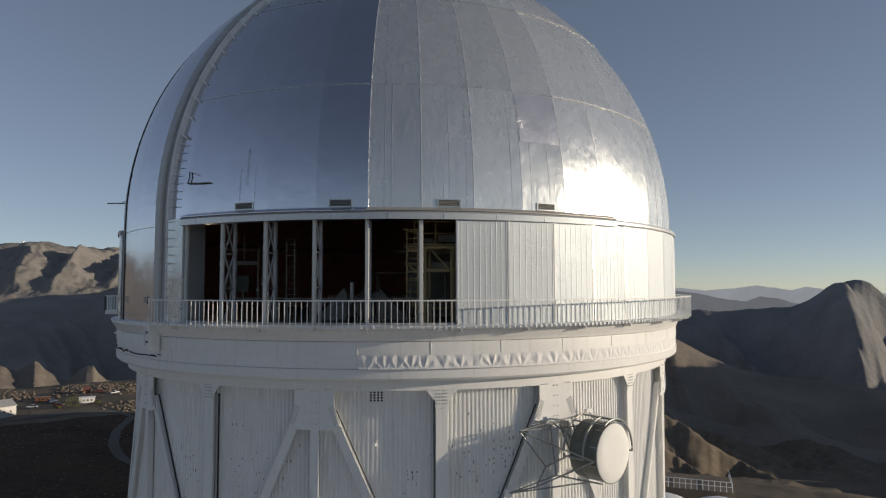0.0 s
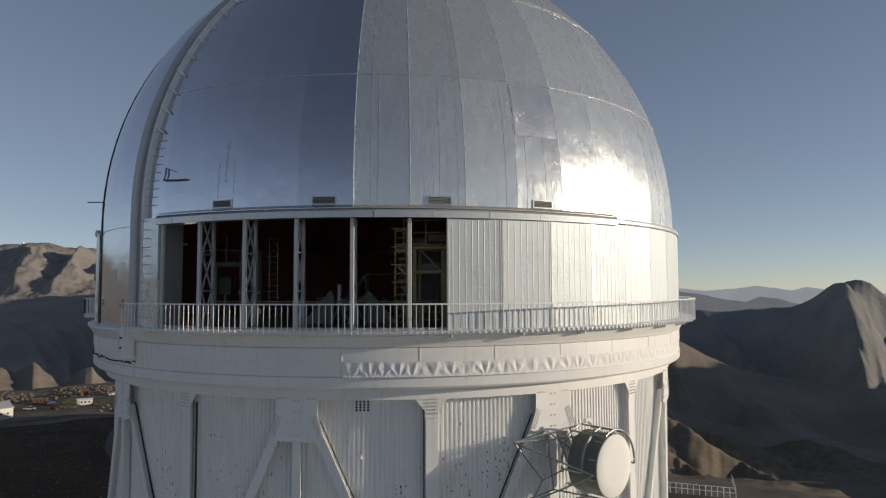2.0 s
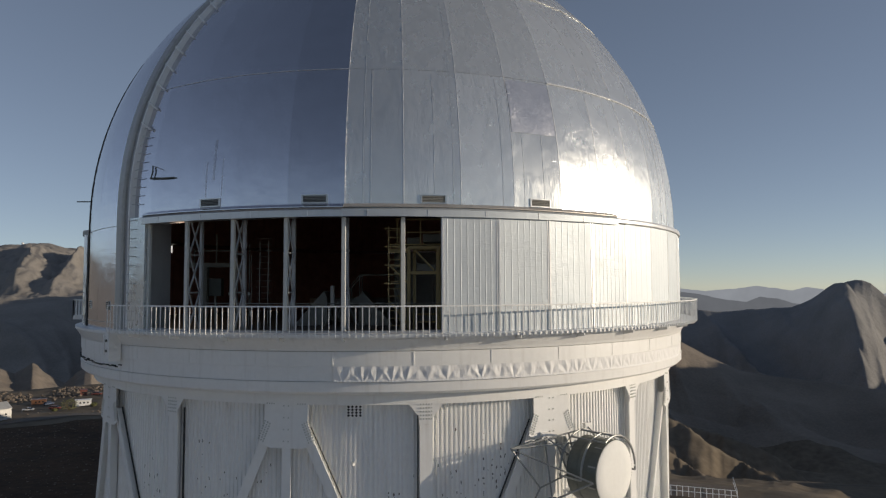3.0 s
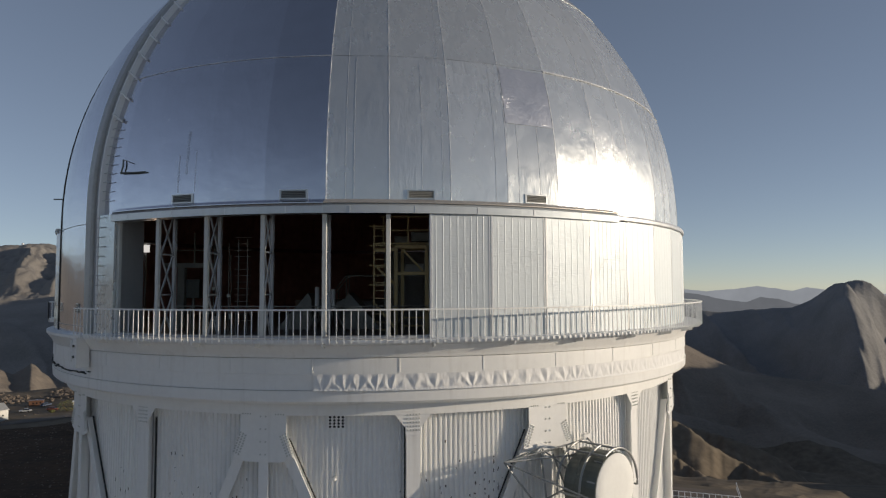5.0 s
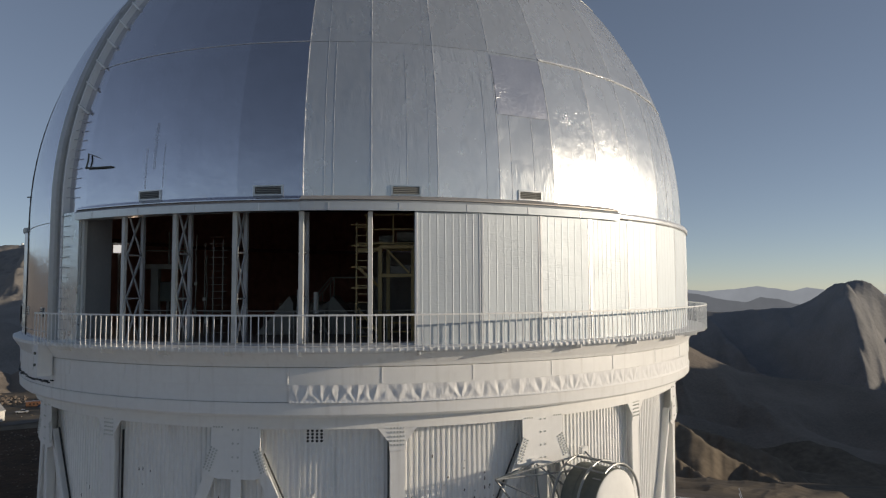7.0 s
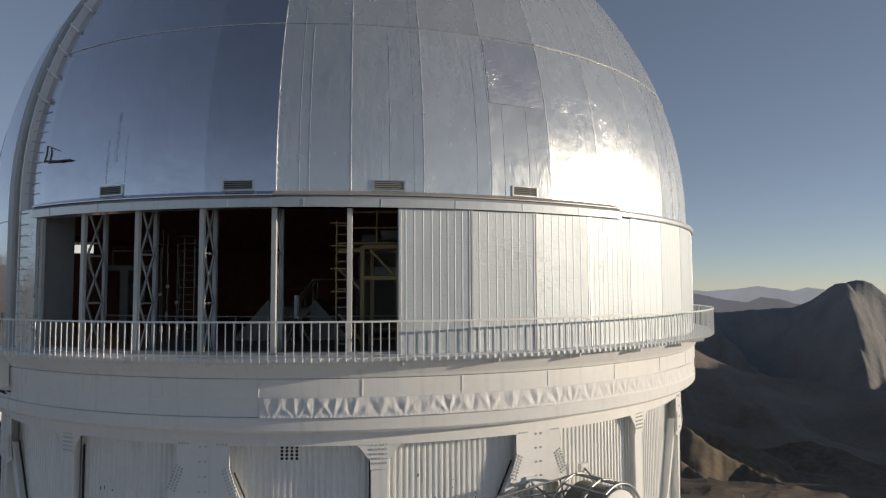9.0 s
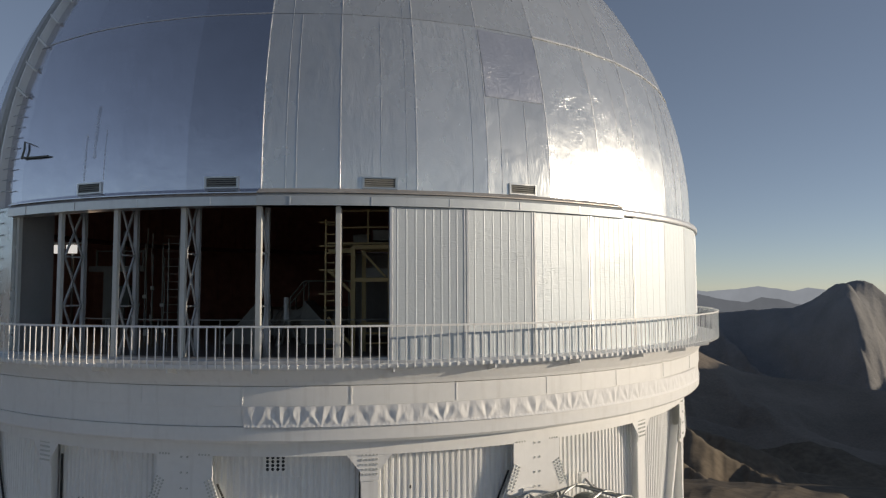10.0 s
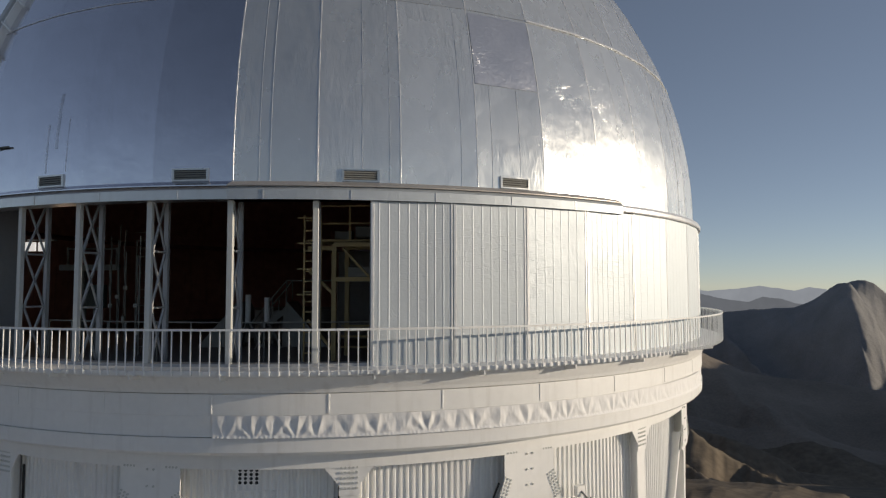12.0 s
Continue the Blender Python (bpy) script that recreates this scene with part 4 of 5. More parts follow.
# ---------------------------------------------------------------- microwave antenna on the wall
def antenna():
    an = thing("microwave_antenna", "white-faced microwave antenna with dark drum shroud on a pipe frame", "antenna")
    C = Vector((9.22, -15.35, 17.44))
    n = Vector((math.sin(radians(43)), -math.cos(radians(43)), 0.0))
    s = Vector((n.y, -n.x, 0)) * -1
    up = Vector((0, 0, 1))
    R = 1.16

    def ring(d, r, k=40):
        return [C + n * d + (s * math.cos(q * math.tau / k) + up * math.sin(q * math.tau / k)) * r for q in range(k)]
    Build().loops([ring(-1.27, R * 0.95), ring(-1.25, R), ring(-0.9, R), ring(-0.89, R * 1.012), ring(-0.82, R * 1.012), ring(-0.81, R), ring(-0.03, R), ring(-0.03, R * 1.02), ring(0.0, R * 1.02)]).done("shroud", DARK_DRUM, an, smooth=False)
    Build().loops([ring(0.004, R * 1.0), ring(0.02, R * 0.985), ring(0.05, R * 0.6), ring(0.055, R * 0.2)]).done("radome", RADOME, an, smooth=True)
    Build().loops([ring(-1.28, 0.9), ring(-1.48, 0.55), ring(-1.56, 0.2)]).done("reflector_back", DARK_DRUM, an, smooth=True)
    for k in range(10):
        q = k * math.tau / 10 + 0.3
        p = (s * math.cos(q) + up * math.sin(q)) * (R + 0.012)
        Build().beam(C - n * 0.35 + p, C - n * 0.05 + p, 0.05, 0.02, p).done("clip", GALV, an)

    def hoop(d, r, a0=-5, a1=185, k=26):
        return [C + n * d + (s * math.cos(radians(a0 + (a1 - a0) * q / k)) + up * math.sin(radians(a0 + (a1 - a0) * q / k))) * r for q in range(k + 1)]
    for d, a1 in ((0.05, 118), (-0.5, 185), (-1.4, 190)):
        Build().tube(hoop(d, 1.33, -5, a1), 0.04).done("hoop", GALV, an)
    for a in (-5, 60, 90, 118, 185):
        o = (s * math.cos(radians(a)) + up * math.sin(radians(a))) * 1.33
        Build().tube([C + n * (0.05 if a < 150 else -0.5) + o, C - n * 1.4 + o], 0.035).done("hood_bar", GALV, an)
    A, A2 = polar(16.45, 19.5, 18.35), polar(15.75, 26, 18.5)
    B, B2 = polar(15.75, 19.0, 15.75), polar(15.75, 30, 16.2)
    back, low = C - n * 1.3, C - n * 1.0 + Vector((0, 0, -1.32))
    sideL, sideR = C + s * -1.33 + n * 0.0 + up * -0.1, C + s * 1.33 - n * 1.3
    bars = [(A, sideL), (A, back + up * 0.9), (A, A2), (A, polar(16.6, 23.3, 16.9)), (polar(16.4, 22.2, 16.1), sideL), (B, low), (B, polar(16.6, 25, 16.5)),
            (polar(16.6, 25, 16.5), low + n * 0.5), (polar(16.6, 23.3, 16.9), back), (polar(16.4, 22.2, 16.1), polar(16.6, 23.3, 16.9)), (A2, back), (B2, back), (B2, sideR),
            (polar(15.75, 34, 18.6), sideR + up * 0.6), (A, polar(16.5, 28, 18.7)), (polar(16.5, 28, 18.7), polar(16.5, 30, 16.6)), (polar(16.5, 26, 18.45), polar(16.5, 28.5, 16.8)),
            (A2, polar(16.6, 25, 16.5)), (polar(16.4, 22.2, 16.1), B), (polar(16.5, 28, 18.7), C - n * 1.4 + up * 1.33)]
    for p, q in bars:
        Build().tube([p, q], 0.032).done("strut", GALV, an)
    for p in (A2, B, B2, polar(15.72, 34, 18.6)):
        out = Vector((p.x, p.y, 0)).normalized()
        Build().beam(p - out * 0.12, p + out * 0.04, 0.3, 0.3, up).done("foot_plate", WHITE, an)


antenna()

# ---------------------------------------------------------------- fittings on the dome
davit = thing("davit_arm", "small dark davit arm bolted to the dome skin", "davit")
Build().tube([sphere_pt(-31.6, 28.5, RS - 0.02), sphere_pt(-31.6, 28.5, RS + 0.1)], 0.04).done("stub", STEEL, davit)
Build().tube([sphere_pt(-31.6, 28.45, RS + 0.08), sphere_pt(-31.35, 28.75, RS + 0.07), sphere_pt(-31.5, 29.0, RS + 0.06)], 0.03).done("elbow", DARK_DRUM, davit)
Build().tube([sphere_pt(-31.5, 29.0, RS + 0.06), sphere_pt(-29.5, 28.8, RS + 0.04)], 0.012).done("stay", STEEL, davit)
Build().tube([sphere_pt(-31.6, 28.5, RS + 0.08), sphere_pt(-29.2, 28.44, RS + 0.06), sphere_pt(-26.8, 28.42, RS + 0.04)], 0.03).done("boom", DARK_DRUM, davit)
mast = thing("lightning_rod", "thin dark rod with a stay on the dome's edge", "rod")
Build().tube([(-15.6, -2.2, 29.15), (-17.9, -2.2, 29.15)], 0.035).done("rod", DARK_DRUM, mast)
Build().tube([(-15.6, -2.2, 29.8), (-17.0, -2.2, 29.2)], 0.02).done("stay", DARK_DRUM, mast)
platform = thing("service_platform", "small white railed service platform on the dome wall", "platform")
Build().beam((-15.9, -2.6, 22.55), (-17.25, -2.6, 22.55), 1.6, 0.12).done("deck", WHITE, platform)
for p, q in (((-17.25, -3.4, 22.6), (-17.25, -1.8, 22.6)), ((-16.2, -3.4, 22.6), (-17.25, -3.4, 22.6))):
    p, q = Vector(p), Vector(q)
    for k in range(7):
        c = p.lerp(q, k / 6)
        Build().beam(c, c + Vector((0, 0, 0.95)), 0.04, 0.04, (0, 1, 0)).done("baluster", WHITE, platform)
    Build().beam(p + Vector((0, 0, 0.95)), q + Vector((0, 0, 0.95)), 0.06, 0.06).done("top_rail", WHITE, platform)
    Build().beam(p + Vector((0, 0, 0.05)), q + Vector((0, 0, 0.05)), 0.03, 0.16).done("toe_board", WHITE, platform)
Build().beam((-16.1, -2.6, 21.95), (-16.55, -2.6, 21.95), 0.5, 0.95, bevel=0.02).done("cabinet", WHITE, platform)
Build().loops([[(-15.9, y_, 21.15), (-16.9, y_, 21.35), (-16.9, y_, 21.42), (-15.9, y_, 21.5)] for y_ in (-3.0, -2.2)]).done("lower_bracket", WHITE, platform)
bracket = thing("catwalk_end_frame", "white steel end frame with rusty bolts below the catwalk", "bracket")
Build().beam(polar(16.6, -37.2, 21.3), polar(16.6, -37.2, 22.5), 0.3, 0.5, polar(1, -37.2, 0), 0.02).done("post", WHITE, bracket)
Build().beam(polar(16.6, -38.6, 21.5), polar(16.6, -38.6, 22.3), 0.12, 0.4, polar(1, -38.6, 0), 0.02).done("stiffener", WHITE, bracket)
for z in (21.7, 22.1):
    Build().tube([polar(16.85, -37.2, z), polar(16.9, -37.2, z)], 0.05).done("bolt", DARK_DRUM, bracket)

# ---------------------------------------------------------------- inside the dome
def yellow_stage():
    y = thing("access_stage", "yellow steel access stage with railings inside the dome", "stage")
    F = 22.44
    def post(x, yy, z0, z1, w=0.13):
        Build().beam((x, yy, z0), (x, yy, z1), w, w, (0, 1, 0)).done("post", YELLOW, y)
    def bar(p, q, w=0.12):
        Build().beam(p, q, w, w).done("beam", YELLOW, y)
    for x, yy in ((1.75, -13.85), (2.88, -14.03), (4.1, -14.0), (1.9, -12.4), (3.0, -12.5), (4.2, -12.5)):
        post(x, yy, F, 25.72)
    for z in (25.7, 24.72):
        bar((1.75, -13.85, z), (2.88, -14.03, z))
        bar((2.88, -14.03, z), (4.1, -14.0, z))
    bar((1.0, -13.8, 25.6), (1.75, -13.85, 25.6))
    bar((1.9, -12.4, 25.7), (4.2, -12.5, 25.7))
    bar((2.0, -13.88, 25.6), (2.75, -14.0, 24.8), 0.06)
    bar((2.9, -14.03, 24.6), (4.05, -14.0, 25.6), 0.08)
    bar((1.0, -13.8, 25.0), (1.75, -13.85, 24.3), 0.08)
    bar((1.0, -13.8, 23.6), (1.75, -13.85, 22.7), 0.08)
    Build().beam((1.0, -13.1, 25.82), (4.3, -13.1, 25.82), 1.6, 0.06).done("deck_plate", YELLOW, y)
    for z in (26.3, 26.8):
        bar((1.2, -13.85, z), (4.2, -14.0, z), 0.045)
    for x in (1.3, 2.2, 3.2, 4.1):
        post(x, -13.9, 25.8, 26.85, 0.05)
    Build().beam((2.3, -13.2, 26.1), (3.2, -13.2, 26.1), 0.6, 0.35, bevel=0.03).done("instrument_box", DIM_STEEL, y)
    for x, z, w in ((1.9, 26.0, 0.5), (3.7, 26.05, 0.45), (2.4, 24.95, 0.7)):
        Build().beam((x - w / 2, -13.0, z), (x + w / 2, -13.0, z), 0.4, 0.3, bevel=0.02).done("control_box", DIM_STEEL, y)
    for z in (22.8, 23.1, 23.4):
        bar((1.9, -13.6, z), (3.9, -13.6, z), 0.05)


yellow_stage()
ladder = thing("cat_ladder", "pale steel caged ladder beside the access stage", "ladder")
for x in (1.0, 1.45):
    Build().beam((x, -14.3, 22.44), (x, -14.3, 26.5), 0.05, 0.05, (0, 1, 0)).done("stile", YELLOW, ladder)
for k in range(14):
    Build().beam((1.0, -14.3, 22.7 + 0.28 * k), (1.45, -14.3, 22.7 + 0.28 * k), 0.03, 0.03).done("rung", YELLOW, ladder)
for k in range(4):
    z = 24.3 + 0.7 * k
    Build().beam((0.85, -14.5, z), (1.5, -14.4, z), 0.04, 0.04).done("cage_hoop", YELLOW, ladder)
for x, yy, z1 in ((-1.94, -9.66, 24.25), (-1.18, -10.04, 24.15)):
    c = thing("actuator", "white upright actuator on a steel tripod", "actuator", group="actuators")
    Build().tube([(x, yy, 23.3), (x, yy, z1)], 0.095, 12).done("cylinder", WHITE, c)
    for q in range(3):
        Build().beam((x + 0.5 * math.cos(q * 2.1), yy + 0.5 * math.sin(q * 2.1), 22.44), (x, yy, 23.4), 0.06, 0.06).done("leg", DIM_STEEL, c)
pier = thing("telescope_pier", "sloping grey telescope mount on the dome floor", "telescope mount")
for x0, x1, top in ((-3.7, -2.2, -2.35), (0.8, -0.75, -0.6)):
    pts_ = [(x0, -9.6, 22.44), (x1, -9.6, 22.44), (x1, -9.6, 23.7), (top, -9.6, 24.0)]
    Build().plate(pts_ if x0 < x1 else pts_[::-1], (0, 1, 0), 1.6).done("mount_leg", DIM_STEEL, pier)
Build().tube([(-1.5, -4.0, 22.44), (-1.5, -4.0, 23.6)], 2.6, 20).done("base_ring", DIM_STEEL, pier)
globe = thing("white_drum", "small white rounded drum beside the access stage", "drum")
Build().sphere((3.75, -14.55, 23.25), 0.36, 16, 10, 1.2).done("shell", RADOME, globe)
Build().tube([(3.75, -14.55, 22.44), (3.75, -14.55, 22.95)], 0.06).done("stand", DIM_STEEL, globe)
shelf = thing("gantry_frame", "pale grey steel gantry inside the dome", "gantry")
Build().beam((-7.7, -9.8, 22.44), (-7.7, -9.8, 25.1), 0.3, 0.26, (0, 1, 0)).done("post", DIM_STEEL, shelf)
Build().beam((-8.4, -9.8, 25.2), (-6.4, -9.8, 25.2), 0.24, 0.2).done("beam", DIM_STEEL, shelf)
for x in (-8.2, -7.2, -6.5):
    Build().beam((x, -9.75, 25.3), (x, -9.75, 26.6 if x == -7.2 else 25.9), 0.06, 0.06, (0, 1, 0)).done("stanchion", DIM_STEEL, shelf)
Build().beam((-8.2, -9.75, 25.85), (-6.5, -9.75, 25.85), 0.05, 0.05).done("rail", DIM_STEEL, shelf)
Build().beam((-7.5, -9.65, 24.2), (-6.95, -9.65, 24.2), 0.35, 0.8, bevel=0.02).done("control_box", DARK_DRUM, shelf)
Build().beam((-7.25, -9.65, 22.44), (-7.25, -9.65, 23.8), 0.1, 0.1, (0, 1, 0)).done("box_stand", DIM_STEEL, shelf)
tray = thing("cable_ladder", "upright steel cable ladder with thin rungs inside the dome", "cable ladder")
for x in (-4.53, -4.18):
    Build().beam((x, -12.2, 22.44), (x, -12.2, 26.1), 0.03, 0.04, (0, 1, 0)).done("stile", DIM_STEEL, tray)
for k in range(15):
    Build().beam((-4.68, -12.2, 22.7 + 0.25 * k), (-4.03, -12.2, 22.7 + 0.25 * k), 0.014, 0.014).done("rung", DIM_STEEL, tray)
for k in range(4):
    x = (-6.35, -6.12, -5.85, -5.5)[k]
    pipe = thing("conduit", "thin upright grey conduit inside the dome", "conduit", group="conduits")
    Build().tube([(x, -10.4, 22.44), (x, -10.4, 25.7 + 0.4 * (k % 2))], 0.025, 8).done("tube", DIM_STEEL, pipe)
    Build().beam((x - 0.06, -10.42, 23.9 + 0.3 * (k % 3)), (x + 0.06, -10.42, 23.9 + 0.3 * (k % 3)), 0.06, 0.12).done("clamp", LIGHT_STEEL, pipe)
for k, (x, yy, z0, z1) in enumerate(((-6.22, -10.7, 22.9, 26.2), (-5.98, -10.6, 22.6, 26.6), (-5.7, -10.8, 23.1, 26.4), (-5.35, -10.6, 22.7, 25.6))):
    cable = thing("hanging_cable", "dark sagging cable hanging inside the dome", "cable", group="hanging cables")
    Build().tube([(x + 0.025 * math.sin(1.3 * q + k), yy, z1 + (z0 - z1) * q / 8) for q in range(9)], 0.022, 6).done("cord", DIM_STEEL, cable)
    Build().beam((x - 0.05, yy, z0 + 0.35), (x + 0.05, yy, z0 + 0.35), 0.1, 0.22, bevel=0.01).done("connector", LIGHT_STEEL if k % 2 else DIM_STEEL, cable)
steps = thing("inner_stair", "grey steel stair with pipe handrails beside the telescope mount", "stair")
for dy in (-0.9, 0.0):
    Build().tube([(-2.3, -8.0 + dy, 22.9), (-0.8, -8.0 + dy, 24.75), (2.6, -8.0 + dy, 24.75)], 0.03, 6).done("handrail", DIM_STEEL, steps)
    Build().beam((-2.5, -8.0 + dy, 22.44), (-0.8, -8.0 + dy, 23.7), 0.06, 0.2).done("stringer", DIM_STEEL, steps)
    for x, z0, z1 in ((-1.9, 22.5, 23.4), (-1.3, 22.5, 24.1), (-0.8, 22.44, 24.75), (0.9, 22.44, 24.75), (2.6, 22.44, 24.75)):
        Build().tube([(x, -8.0 + dy, z0), (x, -8.0 + dy, z1)], 0.025, 6).done("post", DIM_STEEL, steps)
for k in range(6):
    Build().beam((-2.35 + 0.28 * k, -8.9, 22.64 + 0.2 * k), (-2.35 + 0.28 * k, -8.0, 22.64 + 0.2 * k), 0.25, 0.03).done("tread", DIM_STEEL, steps)
cupboard = thing("equipment_cabinet", "tall grey-green equipment cabinet inside the dome", "cabinet")
Build().beam((0.6, -5.6, 24.2), (3.1, -5.6, 24.2), 1.0, 3.5, bevel=0.02).done("body", DIM_STEEL, cupboard)
for x in (1.22, 2.48):
    Build().beam((x - 0.58, -6.12, 24.2), (x + 0.58, -6.12, 24.2), 0.03, 3.3, bevel=0.008).done("door", DIM_STEEL, cupboard)
guard = thing("inner_handrail", "thin steel handrail inside the open bays", "handrail")
for z in (23.55, ):
    Build().tube([polar(14.6, a, z) for a in np.arange(-28, 16, 2)], 0.02, 6).done("rail", DIM_STEEL, guard)
for a in np.arange(-28, 16, 4):
    Build().tube([polar(14.6, a, 22.44), polar(14.6, a, 23.55)], 0.02, 6).done("post", DIM_STEEL, guard)

# ---------------------------------------------------------------- low buildings and yard behind
def terrace():
    t = thing("terrace", "low brown concrete terrace with a white pipe railing", "terrace")
    p0, p1 = Vector((26.4, 30.6, 0)), Vector((33.0, 28.3, 0))
    d = (p1 - p0).normalized()
    nrm = Vector((-d.y, d.x, 0))
    Build().plate([p0 + Vector((0, 0, -2)), p1 + Vector((0, 0, -2)), p1 + Vector((0, 0, 2.3)), p0 + Vector((0, 0, 2.3))], nrm, 5.2).done("block", ROCK, t)
    n = 12
    for k in range(n + 1):
        c = p0.lerp(p1, k / n) + Vector((0, 0, 2.3))
        Build().beam(c, c + Vector((0, 0, 1.05)), 0.06, 0.06, (0, 1, 0)).done("post", WHITE, t)
    for z in (2.85, 3.35):
        Build().beam(p0 + Vector((0, 0, z)), p1 + Vector((0, 0, z)), 0.05, 0.05).done("rail", WHITE, t)
    e = p1 + nrm * 5
    for z in (2.85, 3.35):
        Build().beam(p1 + Vector((0, 0, z)), e + Vector((0, 0, z)), 0.05, 0.05).done("rail", WHITE, t)


terrace()
for x, y, r in ((25.4, 27.0, 2.4), (30.6, 25.6, 2.5)):
    k = thing("water_tank", "white round-topped water tank", "tank", (x, y, 0), "tanks by the terrace")
    Build().loops([[(r * f * math.cos(q * math.tau / 28), r * f * math.sin(q * math.tau / 28), z) for q in range(28)] for f, z in ((1, 0), (1, 1.7), (1.04, 1.72), (1.03, 1.85), (0.85, 2.15), (0.5, 2.45), (0.1, 2.58))]).done("shell", WHITE, k, smooth=False)

# ---------------------------------------------------------------- lower plateau with vehicles and sheds
def paint(name, c):
    return material(name, c, 0.35, 0, 4, 0.06, 0.15, (0.25, 0.2, 0.16), 0.001, 20)


GLASS_DARK = material("dark_window_glass", (0.02, 0.025, 0.03), 0.12, 0, 4, 0.1)
TYRE = material("black_rubber", (0.02, 0.02, 0.02), 0.85, 0, 8, 0.2)
PAINTS = [("white", paint("white_car_paint", (0.6, 0.6, 0.59))), ("silver", paint("silver_car_paint", (0.45, 0.46, 0.48))), ("red", paint("red_car_paint", (0.22, 0.06, 0.045))), ("blue", paint("blue_car_paint", (0.06, 0.09, 0.16)))]


def vehicle(colour, mat, az_, r, turn, pickup):
    at = on_ground(az_, r)
    car = thing("pickup_truck" if pickup else "car", f"{colour} {'pickup truck' if pickup else 'car'} parked on the dusty plateau", "car", group="parked vehicles")
    body = Build().loops([[(x, y, z) for y, z in ((-0.85, 0.45), (-0.9, 0.75), (-0.85, 1.0), (0.85, 1.0), (0.9, 0.75), (0.85, 0.45))] for x in (-2.3, -2.2, 2.1, 2.35)])
    body.done("body", mat, car)
    x0, x1 = (-0.4, 1.2) if pickup else (-1.7, 1.1)
    Build().loops([[(x0 - 0.3, -0.8, 1.0), (x1 + 0.4, -0.8, 1.0), (x1 + 0.4, 0.8, 1.0), (x0 - 0.3, 0.8, 1.0)], [(x0, -0.68, 1.6), (x1 - 0.2, -0.68, 1.6), (x1 - 0.2, 0.68, 1.6), (x0, 0.68, 1.6)]]).done("cabin_glass", GLASS_DARK, car)
    Build().loops([[(x0, -0.68, 1.6), (x1 - 0.2, -0.68, 1.6), (x1 - 0.2, 0.68, 1.6), (x0, 0.68, 1.6)], [(x0 + 0.1, -0.6, 1.68), (x1 - 0.3, -0.6, 1.68), (x1 - 0.3, 0.6, 1.68), (x0 + 0.1, 0.6, 1.68)]]).done("roof", mat, car)
    for x in (-1.4, 1.45):
        for y in (-0.82, 0.82):
            Build().tube([(x, y - 0.1, 0.34), (x, y + 0.1, 0.34)], 0.34, 12).done("wheel", TYRE, car)
    car.matrix_basis = pose(at.x, at.y, at.z - 0.02, 0, 0, turn)


spots = [(-32.6, 352, 20, 1), (-31.3, 366, 70, 0), (-30.9, 350, 10, 0), (-28.1, 378, 15, 0), (-27.1, 372, 60, 1), (-31.9, 380, 50, 0)]
for k, (a_, r_, t_, pk) in enumerate(spots):
    vehicle(*PAINTS[(k * 7 + k // 3) % 4], a_, r_, t_, pk)


def shed(name, label, az_, r, w, d, h, mat, turn, slope=0.25):
    at = on_ground(az_, r)
    b = thing(name, label, "shed")
    Build().beam((-w / 2, 0, h / 2), (w / 2, 0, h / 2), d, h).done("wall", mat, b)
    Build().loops([[(x, -d / 2 - 0.25, h + 0.02), (x, d / 2 + 0.25, h + 0.02), (x, d / 2 + 0.25, h + 0.14), (x, 0, h + 0.14 + slope), (x, -d / 2 - 0.25, h + 0.14)] for x in (-w / 2 - 0.3, w / 2 + 0.3)]).done("roof", mat, b)
    for k in range(3):
        x = -w / 4 + k * w / 4
        Build().beam((x, -d / 2 - 0.02, h * 0.55), (x + 0.7, -d / 2 - 0.02, h * 0.55), 0.06, 0.7).done("window", GLASS_DARK, b)
    b.matrix_basis = pose(at.x, at.y, at.z - 0.1, 0, 0, turn)


shed("site_hut", "long white site hut with small windows", -29.0, 352, 6.4, 3, 2.7, WHITE, 25)
RUST = paint("rust_brown_paint", (0.20, 0.10, 0.06))
shed("storage_container", "rust-brown steel storage container on the plateau", -31.9, 372, 6.0, 2.5, 2.5, RUST, 22, 0.02)
shed("red_hut", "small weathered red hut beside the rock pile", -29.0, 382, 3.2, 2.6, 3.0, paint("red_hut_paint", (0.20, 0.08, 0.065)), 30)
shed("sloping_building", "pale grey building with sloping roof at the plateau's edge", -34.75, 330, 10, 9, 4.5, WEATHERED, 60, 2.5)


def rocks():
    rnd = random.Random(4)
    b = Build()
    for k in range(1100):
        cl = rnd.choice(((-27.4, 398, 1.5, 16), (-26, 385, 1.6, 18), (-30.2, 392, 1.0, 12), (-29.5, 410, 1.6, 10), (-33.4, 400, 1.5, 16), (-31, 300, 3.6, 90), (-26, 330, 1.4, 12)))
        a_, r_ = rnd.gauss(cl[0], cl[2] * 0.5), rnd.gauss(cl[1], cl[3] * 0.5)
        if r_ > 424 or a_ < -36:
            continue
        c = on_ground(a_, r_)
        sz = rnd.uniform(0.2, 1.0) ** 2 * (1.15 if cl[3] < 50 else 0.5)
        rings = []
        for i, (f_, z) in enumerate(((0.7, -0.2), (1.0, 0.15), (0.75, 0.6), (0.25, 0.85))):
            rings.append([c + Vector((sz * f_ * rnd.uniform(0.7, 1.3) * math.cos(q * math.tau / 6), sz * f_ * rnd.uniform(0.7, 1.3) * math.sin(q * math.tau / 6), sz * (z + rnd.uniform(-0.1, 0.1)))) for q in range(6)])
        b.loops(rings)
    return tagged(b.done("rocks", ROCK, None), "scattered ochre boulders and rubble on the plateau", "rocks", kind="stuff")


rocks()


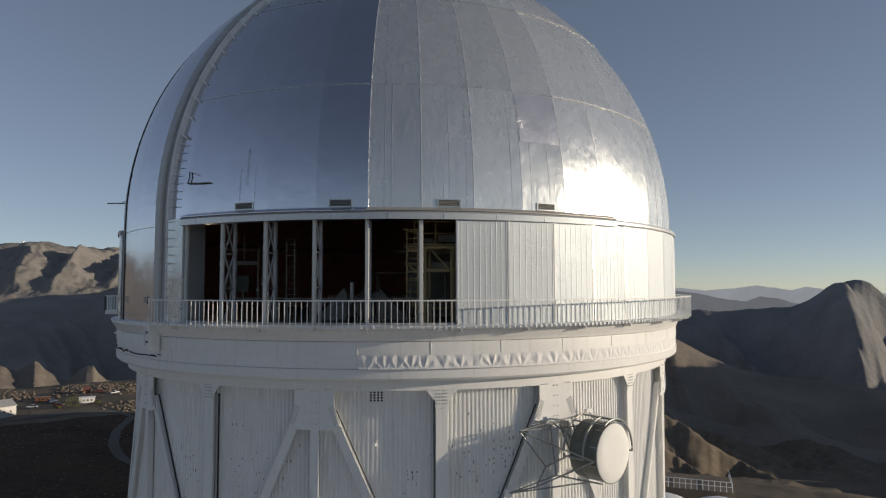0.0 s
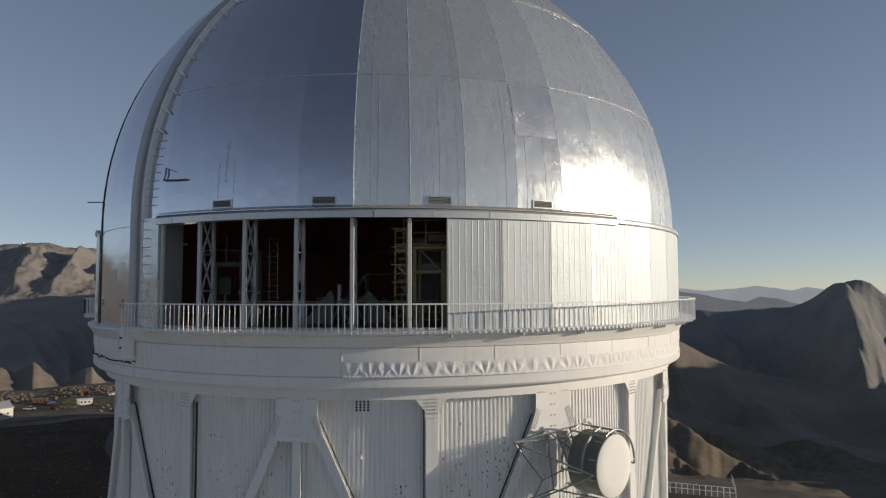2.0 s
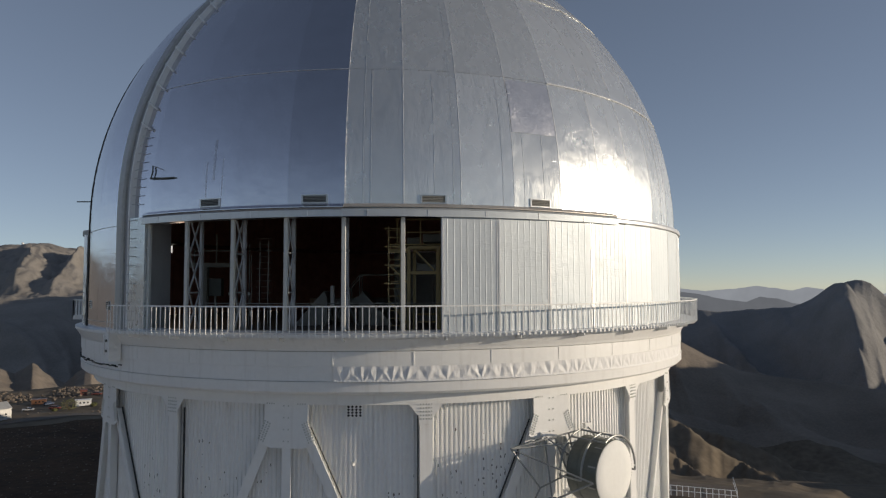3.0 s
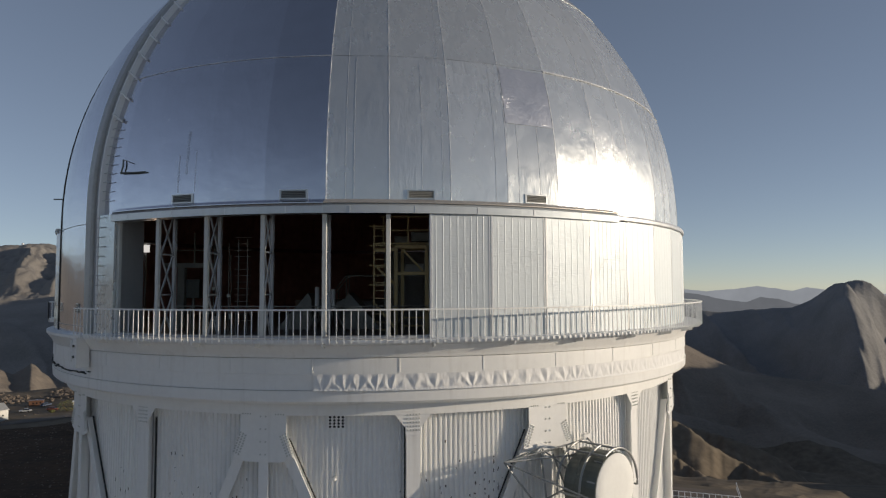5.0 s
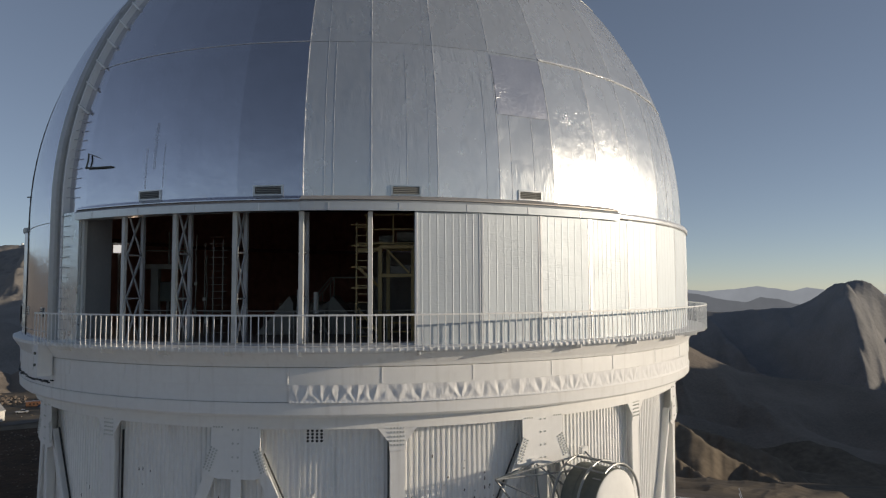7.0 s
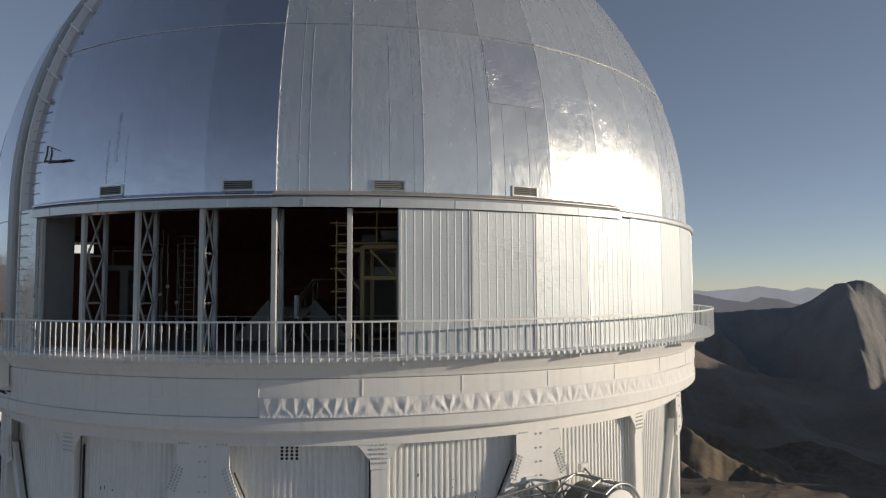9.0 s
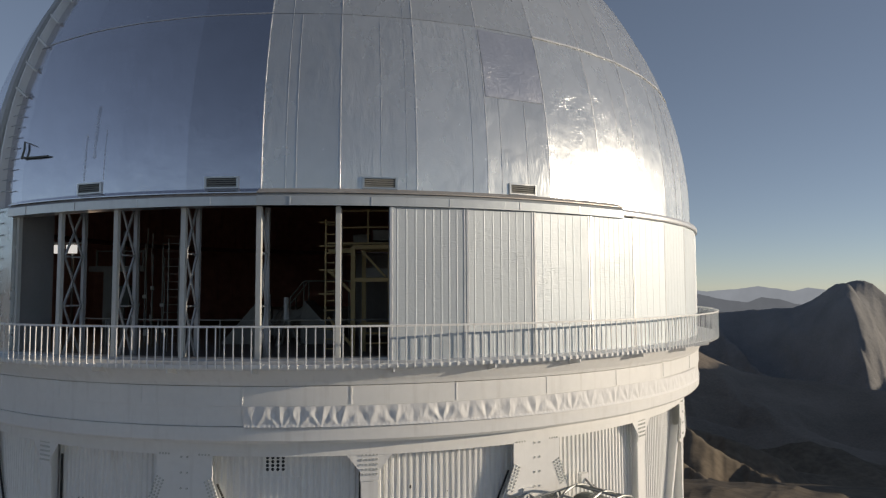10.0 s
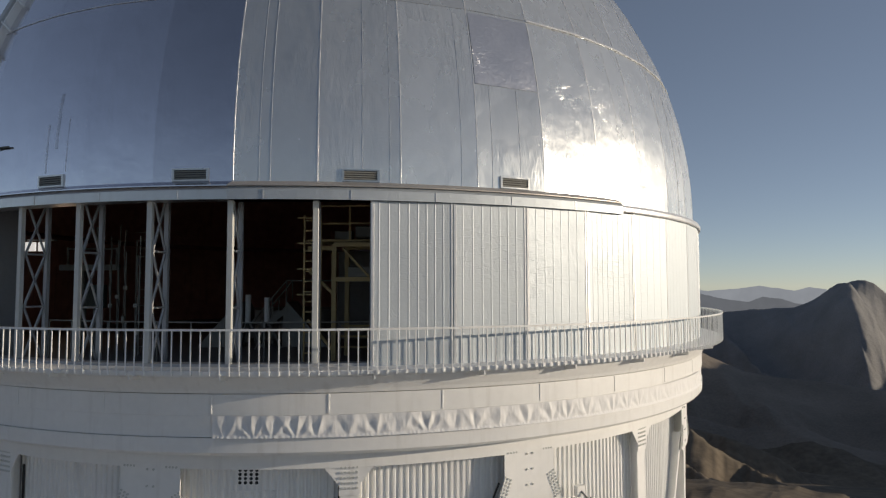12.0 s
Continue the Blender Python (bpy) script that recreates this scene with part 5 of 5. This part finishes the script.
def slope_stones():
    """Stones and tufts over the slope under the plateau, whose colour carries its shade."""
    rnd, b = random.Random(17), Build()
    for k in range(1500):
        c = on_ground(rnd.uniform(-37, -22), 110 + 195 * rnd.random() ** 0.8)
        sz = 0.08 + 0.3 * rnd.random() ** 3
        b.loops([[c + Vector((sz * f_ * rnd.uniform(0.7, 1.4) * math.cos(q * math.tau / 5), sz * f_ * rnd.uniform(0.7, 1.4) * math.sin(q * math.tau / 5), sz * z)) for q in range(5)] for f_, z in ((1.1, -0.3), (0.9, 0.35), (0.3, 0.75))])
    return tagged(b.done("stones", ROCK, None), "loose stones and tufts on the shade-darkened slope", "stones", kind="stuff")


slope_stones()
LEAF = material("olive_leaf", (0.12, 0.125, 0.045), 0.7, 0, 6, 0.3, 0, bump=0)
BARK = material("brown_bark", (0.12, 0.08, 0.05), 0.9, 0, 9, 0.3)


def shrub(az_, r, w, h, seed):
    rnd = random.Random(seed)
    at = on_ground(az_, r)
    sh = thing("shrub", "rounded olive-green shrub beside the site hut", "shrub", at, "shrubs on the plateau")
    t = Build()
    for k in range(6):
        q = rnd.uniform(0, math.tau)
        t.tube([(0, 0, -0.2), (0.3 * w * math.cos(q), 0.3 * w * math.sin(q), h * 0.6)], 0.06, 5)
    t.done("trunk", BARK, sh)
    b = Build()
    for k in range(700):
        d = Vector((rnd.gauss(0, 1), rnd.gauss(0, 1), rnd.gauss(0, 1))).normalized() * rnd.uniform(0.55, 1.0) ** 0.5
        bumpy = 1 + 0.25 * noise.noise(d * 2.5 + Vector((seed, 0, 0)))
        c = Vector((d.x * w / 2 * bumpy, d.y * w / 2 * bumpy, h * 0.5 + d.z * h * 0.5 * bumpy))
        u = Vector((rnd.gauss(0, 1), rnd.gauss(0, 1), rnd.gauss(0, 1))).normalized() * 0.16
        v = u.orthogonal().normalized() * 0.11
        i = len(b.v)
        b.v += [tuple(c - u), tuple(c + v), tuple(c + u), tuple(c - v)]
        b.f.append((i, i + 1, i + 2, i + 3))
    b.done("crown", LEAF, sh)


shrub(-29.95, 341, 7.5, 5.0, 1)
shrub(-28.3, 345, 3.0, 1.8, 2)
shrub(-30.9, 340, 2.4, 1.2, 3)


def track():
    v, f = [], []
    pts = [(-24.2, 212), (-26.2, 222), (-27.2, 245), (-27.0, 272), (-26.0, 300), (-27.5, 318), (-31, 322), (-36, 318)]
    n = 60
    for i in range(n + 1):
        q = i / n * (len(pts) - 1)
        k = min(int(q), len(pts) - 2)
        u = q - k
        p0, p1, p2, p3 = pts[max(k - 1, 0)], pts[k], pts[k + 1], pts[min(k + 2, len(pts) - 1)]
        cr = [0.5 * ((2 * p1[c]) + (p2[c] - p0[c]) * u + (2 * p0[c] - 5 * p1[c] + 4 * p2[c] - p3[c]) * u * u + (3 * p1[c] - p0[c] - 3 * p2[c] + p3[c]) * u ** 3) for c in (0, 1)]
        wa = math.degrees(1.7 / cr[1])
        for s_ in (-1, -0.33, 0.33, 1):
            tilt = 1.0 if 10 < i < 35 else 0.25
            c = on_ground(cr[0] + s_ * wa * tilt, cr[1] + s_ * (0 if tilt == 1.0 else 3.5))
            v.append((c.x, c.y, c.z + 0.22))
        if i:
            for j in range(3):
                b0 = (i - 1) * 4 + j
                f.append((b0, b0 + 1, b0 + 5, b0 + 4))
    return tagged(put("road", mesh("road", v, f, True), ROAD), "dusty track winding over the plateau, darkened for shade", "road", kind="structure")


track()

# glowing panels inside the dome in place of a gap to the sky, on an added pole
def sky_gap():
    w = thing("sky_gap", "glowing panels standing in for a gap to the sky inside the dome", "lamp")
    m = bpy.data.materials.new("sky_gap_glow")
    m.use_nodes = True
    b = m.node_tree.nodes["Principled BSDF"]
    b.inputs["Emission Color"].default_value, b.inputs["Emission Strength"].default_value = (0.85, 0.93, 1.0, 1), 0.34
    for x in (-10.72, -10.2):
        Build().beam((x - 0.2, -7.9, 26.05), (x + 0.2, -7.9, 26.05), 0.08, 0.34).done("glow_panel", m, w)
    Build().beam((-11.0, -7.8, 26.3), (-9.8, -7.8, 26.3), 0.1, 0.06).done("bracket", STEEL, w)
    Build().beam((-10.2, -7.8, 22.44), (-10.2, -7.8, 26.35), 0.08, 0.08, (0, 1, 0)).done("pole", STEEL, w)
    # fill lamp added to lift the dark interior, with no known source there
    glow = new("interior_fill", bpy.data.lights.new("interior_fill", "POINT"))
    glow.data.energy, glow.data.color, glow.data.shadow_soft_size = 7, (1.0, 0.82, 0.66), 0.25
    glow.location = (-10.2, -6.6, 25.6)


sky_gap()

# joints of the fascia over the doors, and the torn seal at the shutter's foot
for k in range(10):
    a = -28.5 + 7.5 * k
    if a < 38:
        Build().beam(polar(16.425, a, 26.67), polar(16.425, a, 26.9), 0.03, 0.012, polar(1, a, 0)).done("fascia_joint", SEAM, dome)
torn = thing("torn_seal", "torn black rubber seal along the ring below the shutter", "seal")
rnd_ = random.Random(8)
a = -62.0
while a < -37.5:
    w = rnd_.uniform(0.3, 1.4)
    z = 21.05 + rnd_.uniform(-0.05, 0.05)
    Build().sweep([(16.2, z - 0.02), (16.33, z - rnd_.uniform(0.01, 0.05)), (16.34, z + rnd_.uniform(0.0, 0.03)), (16.2, z + 0.02)], a, a + w, 0.4).done("strip", DARK, torn)
    a += w + rnd_.uniform(0.1, 0.7)
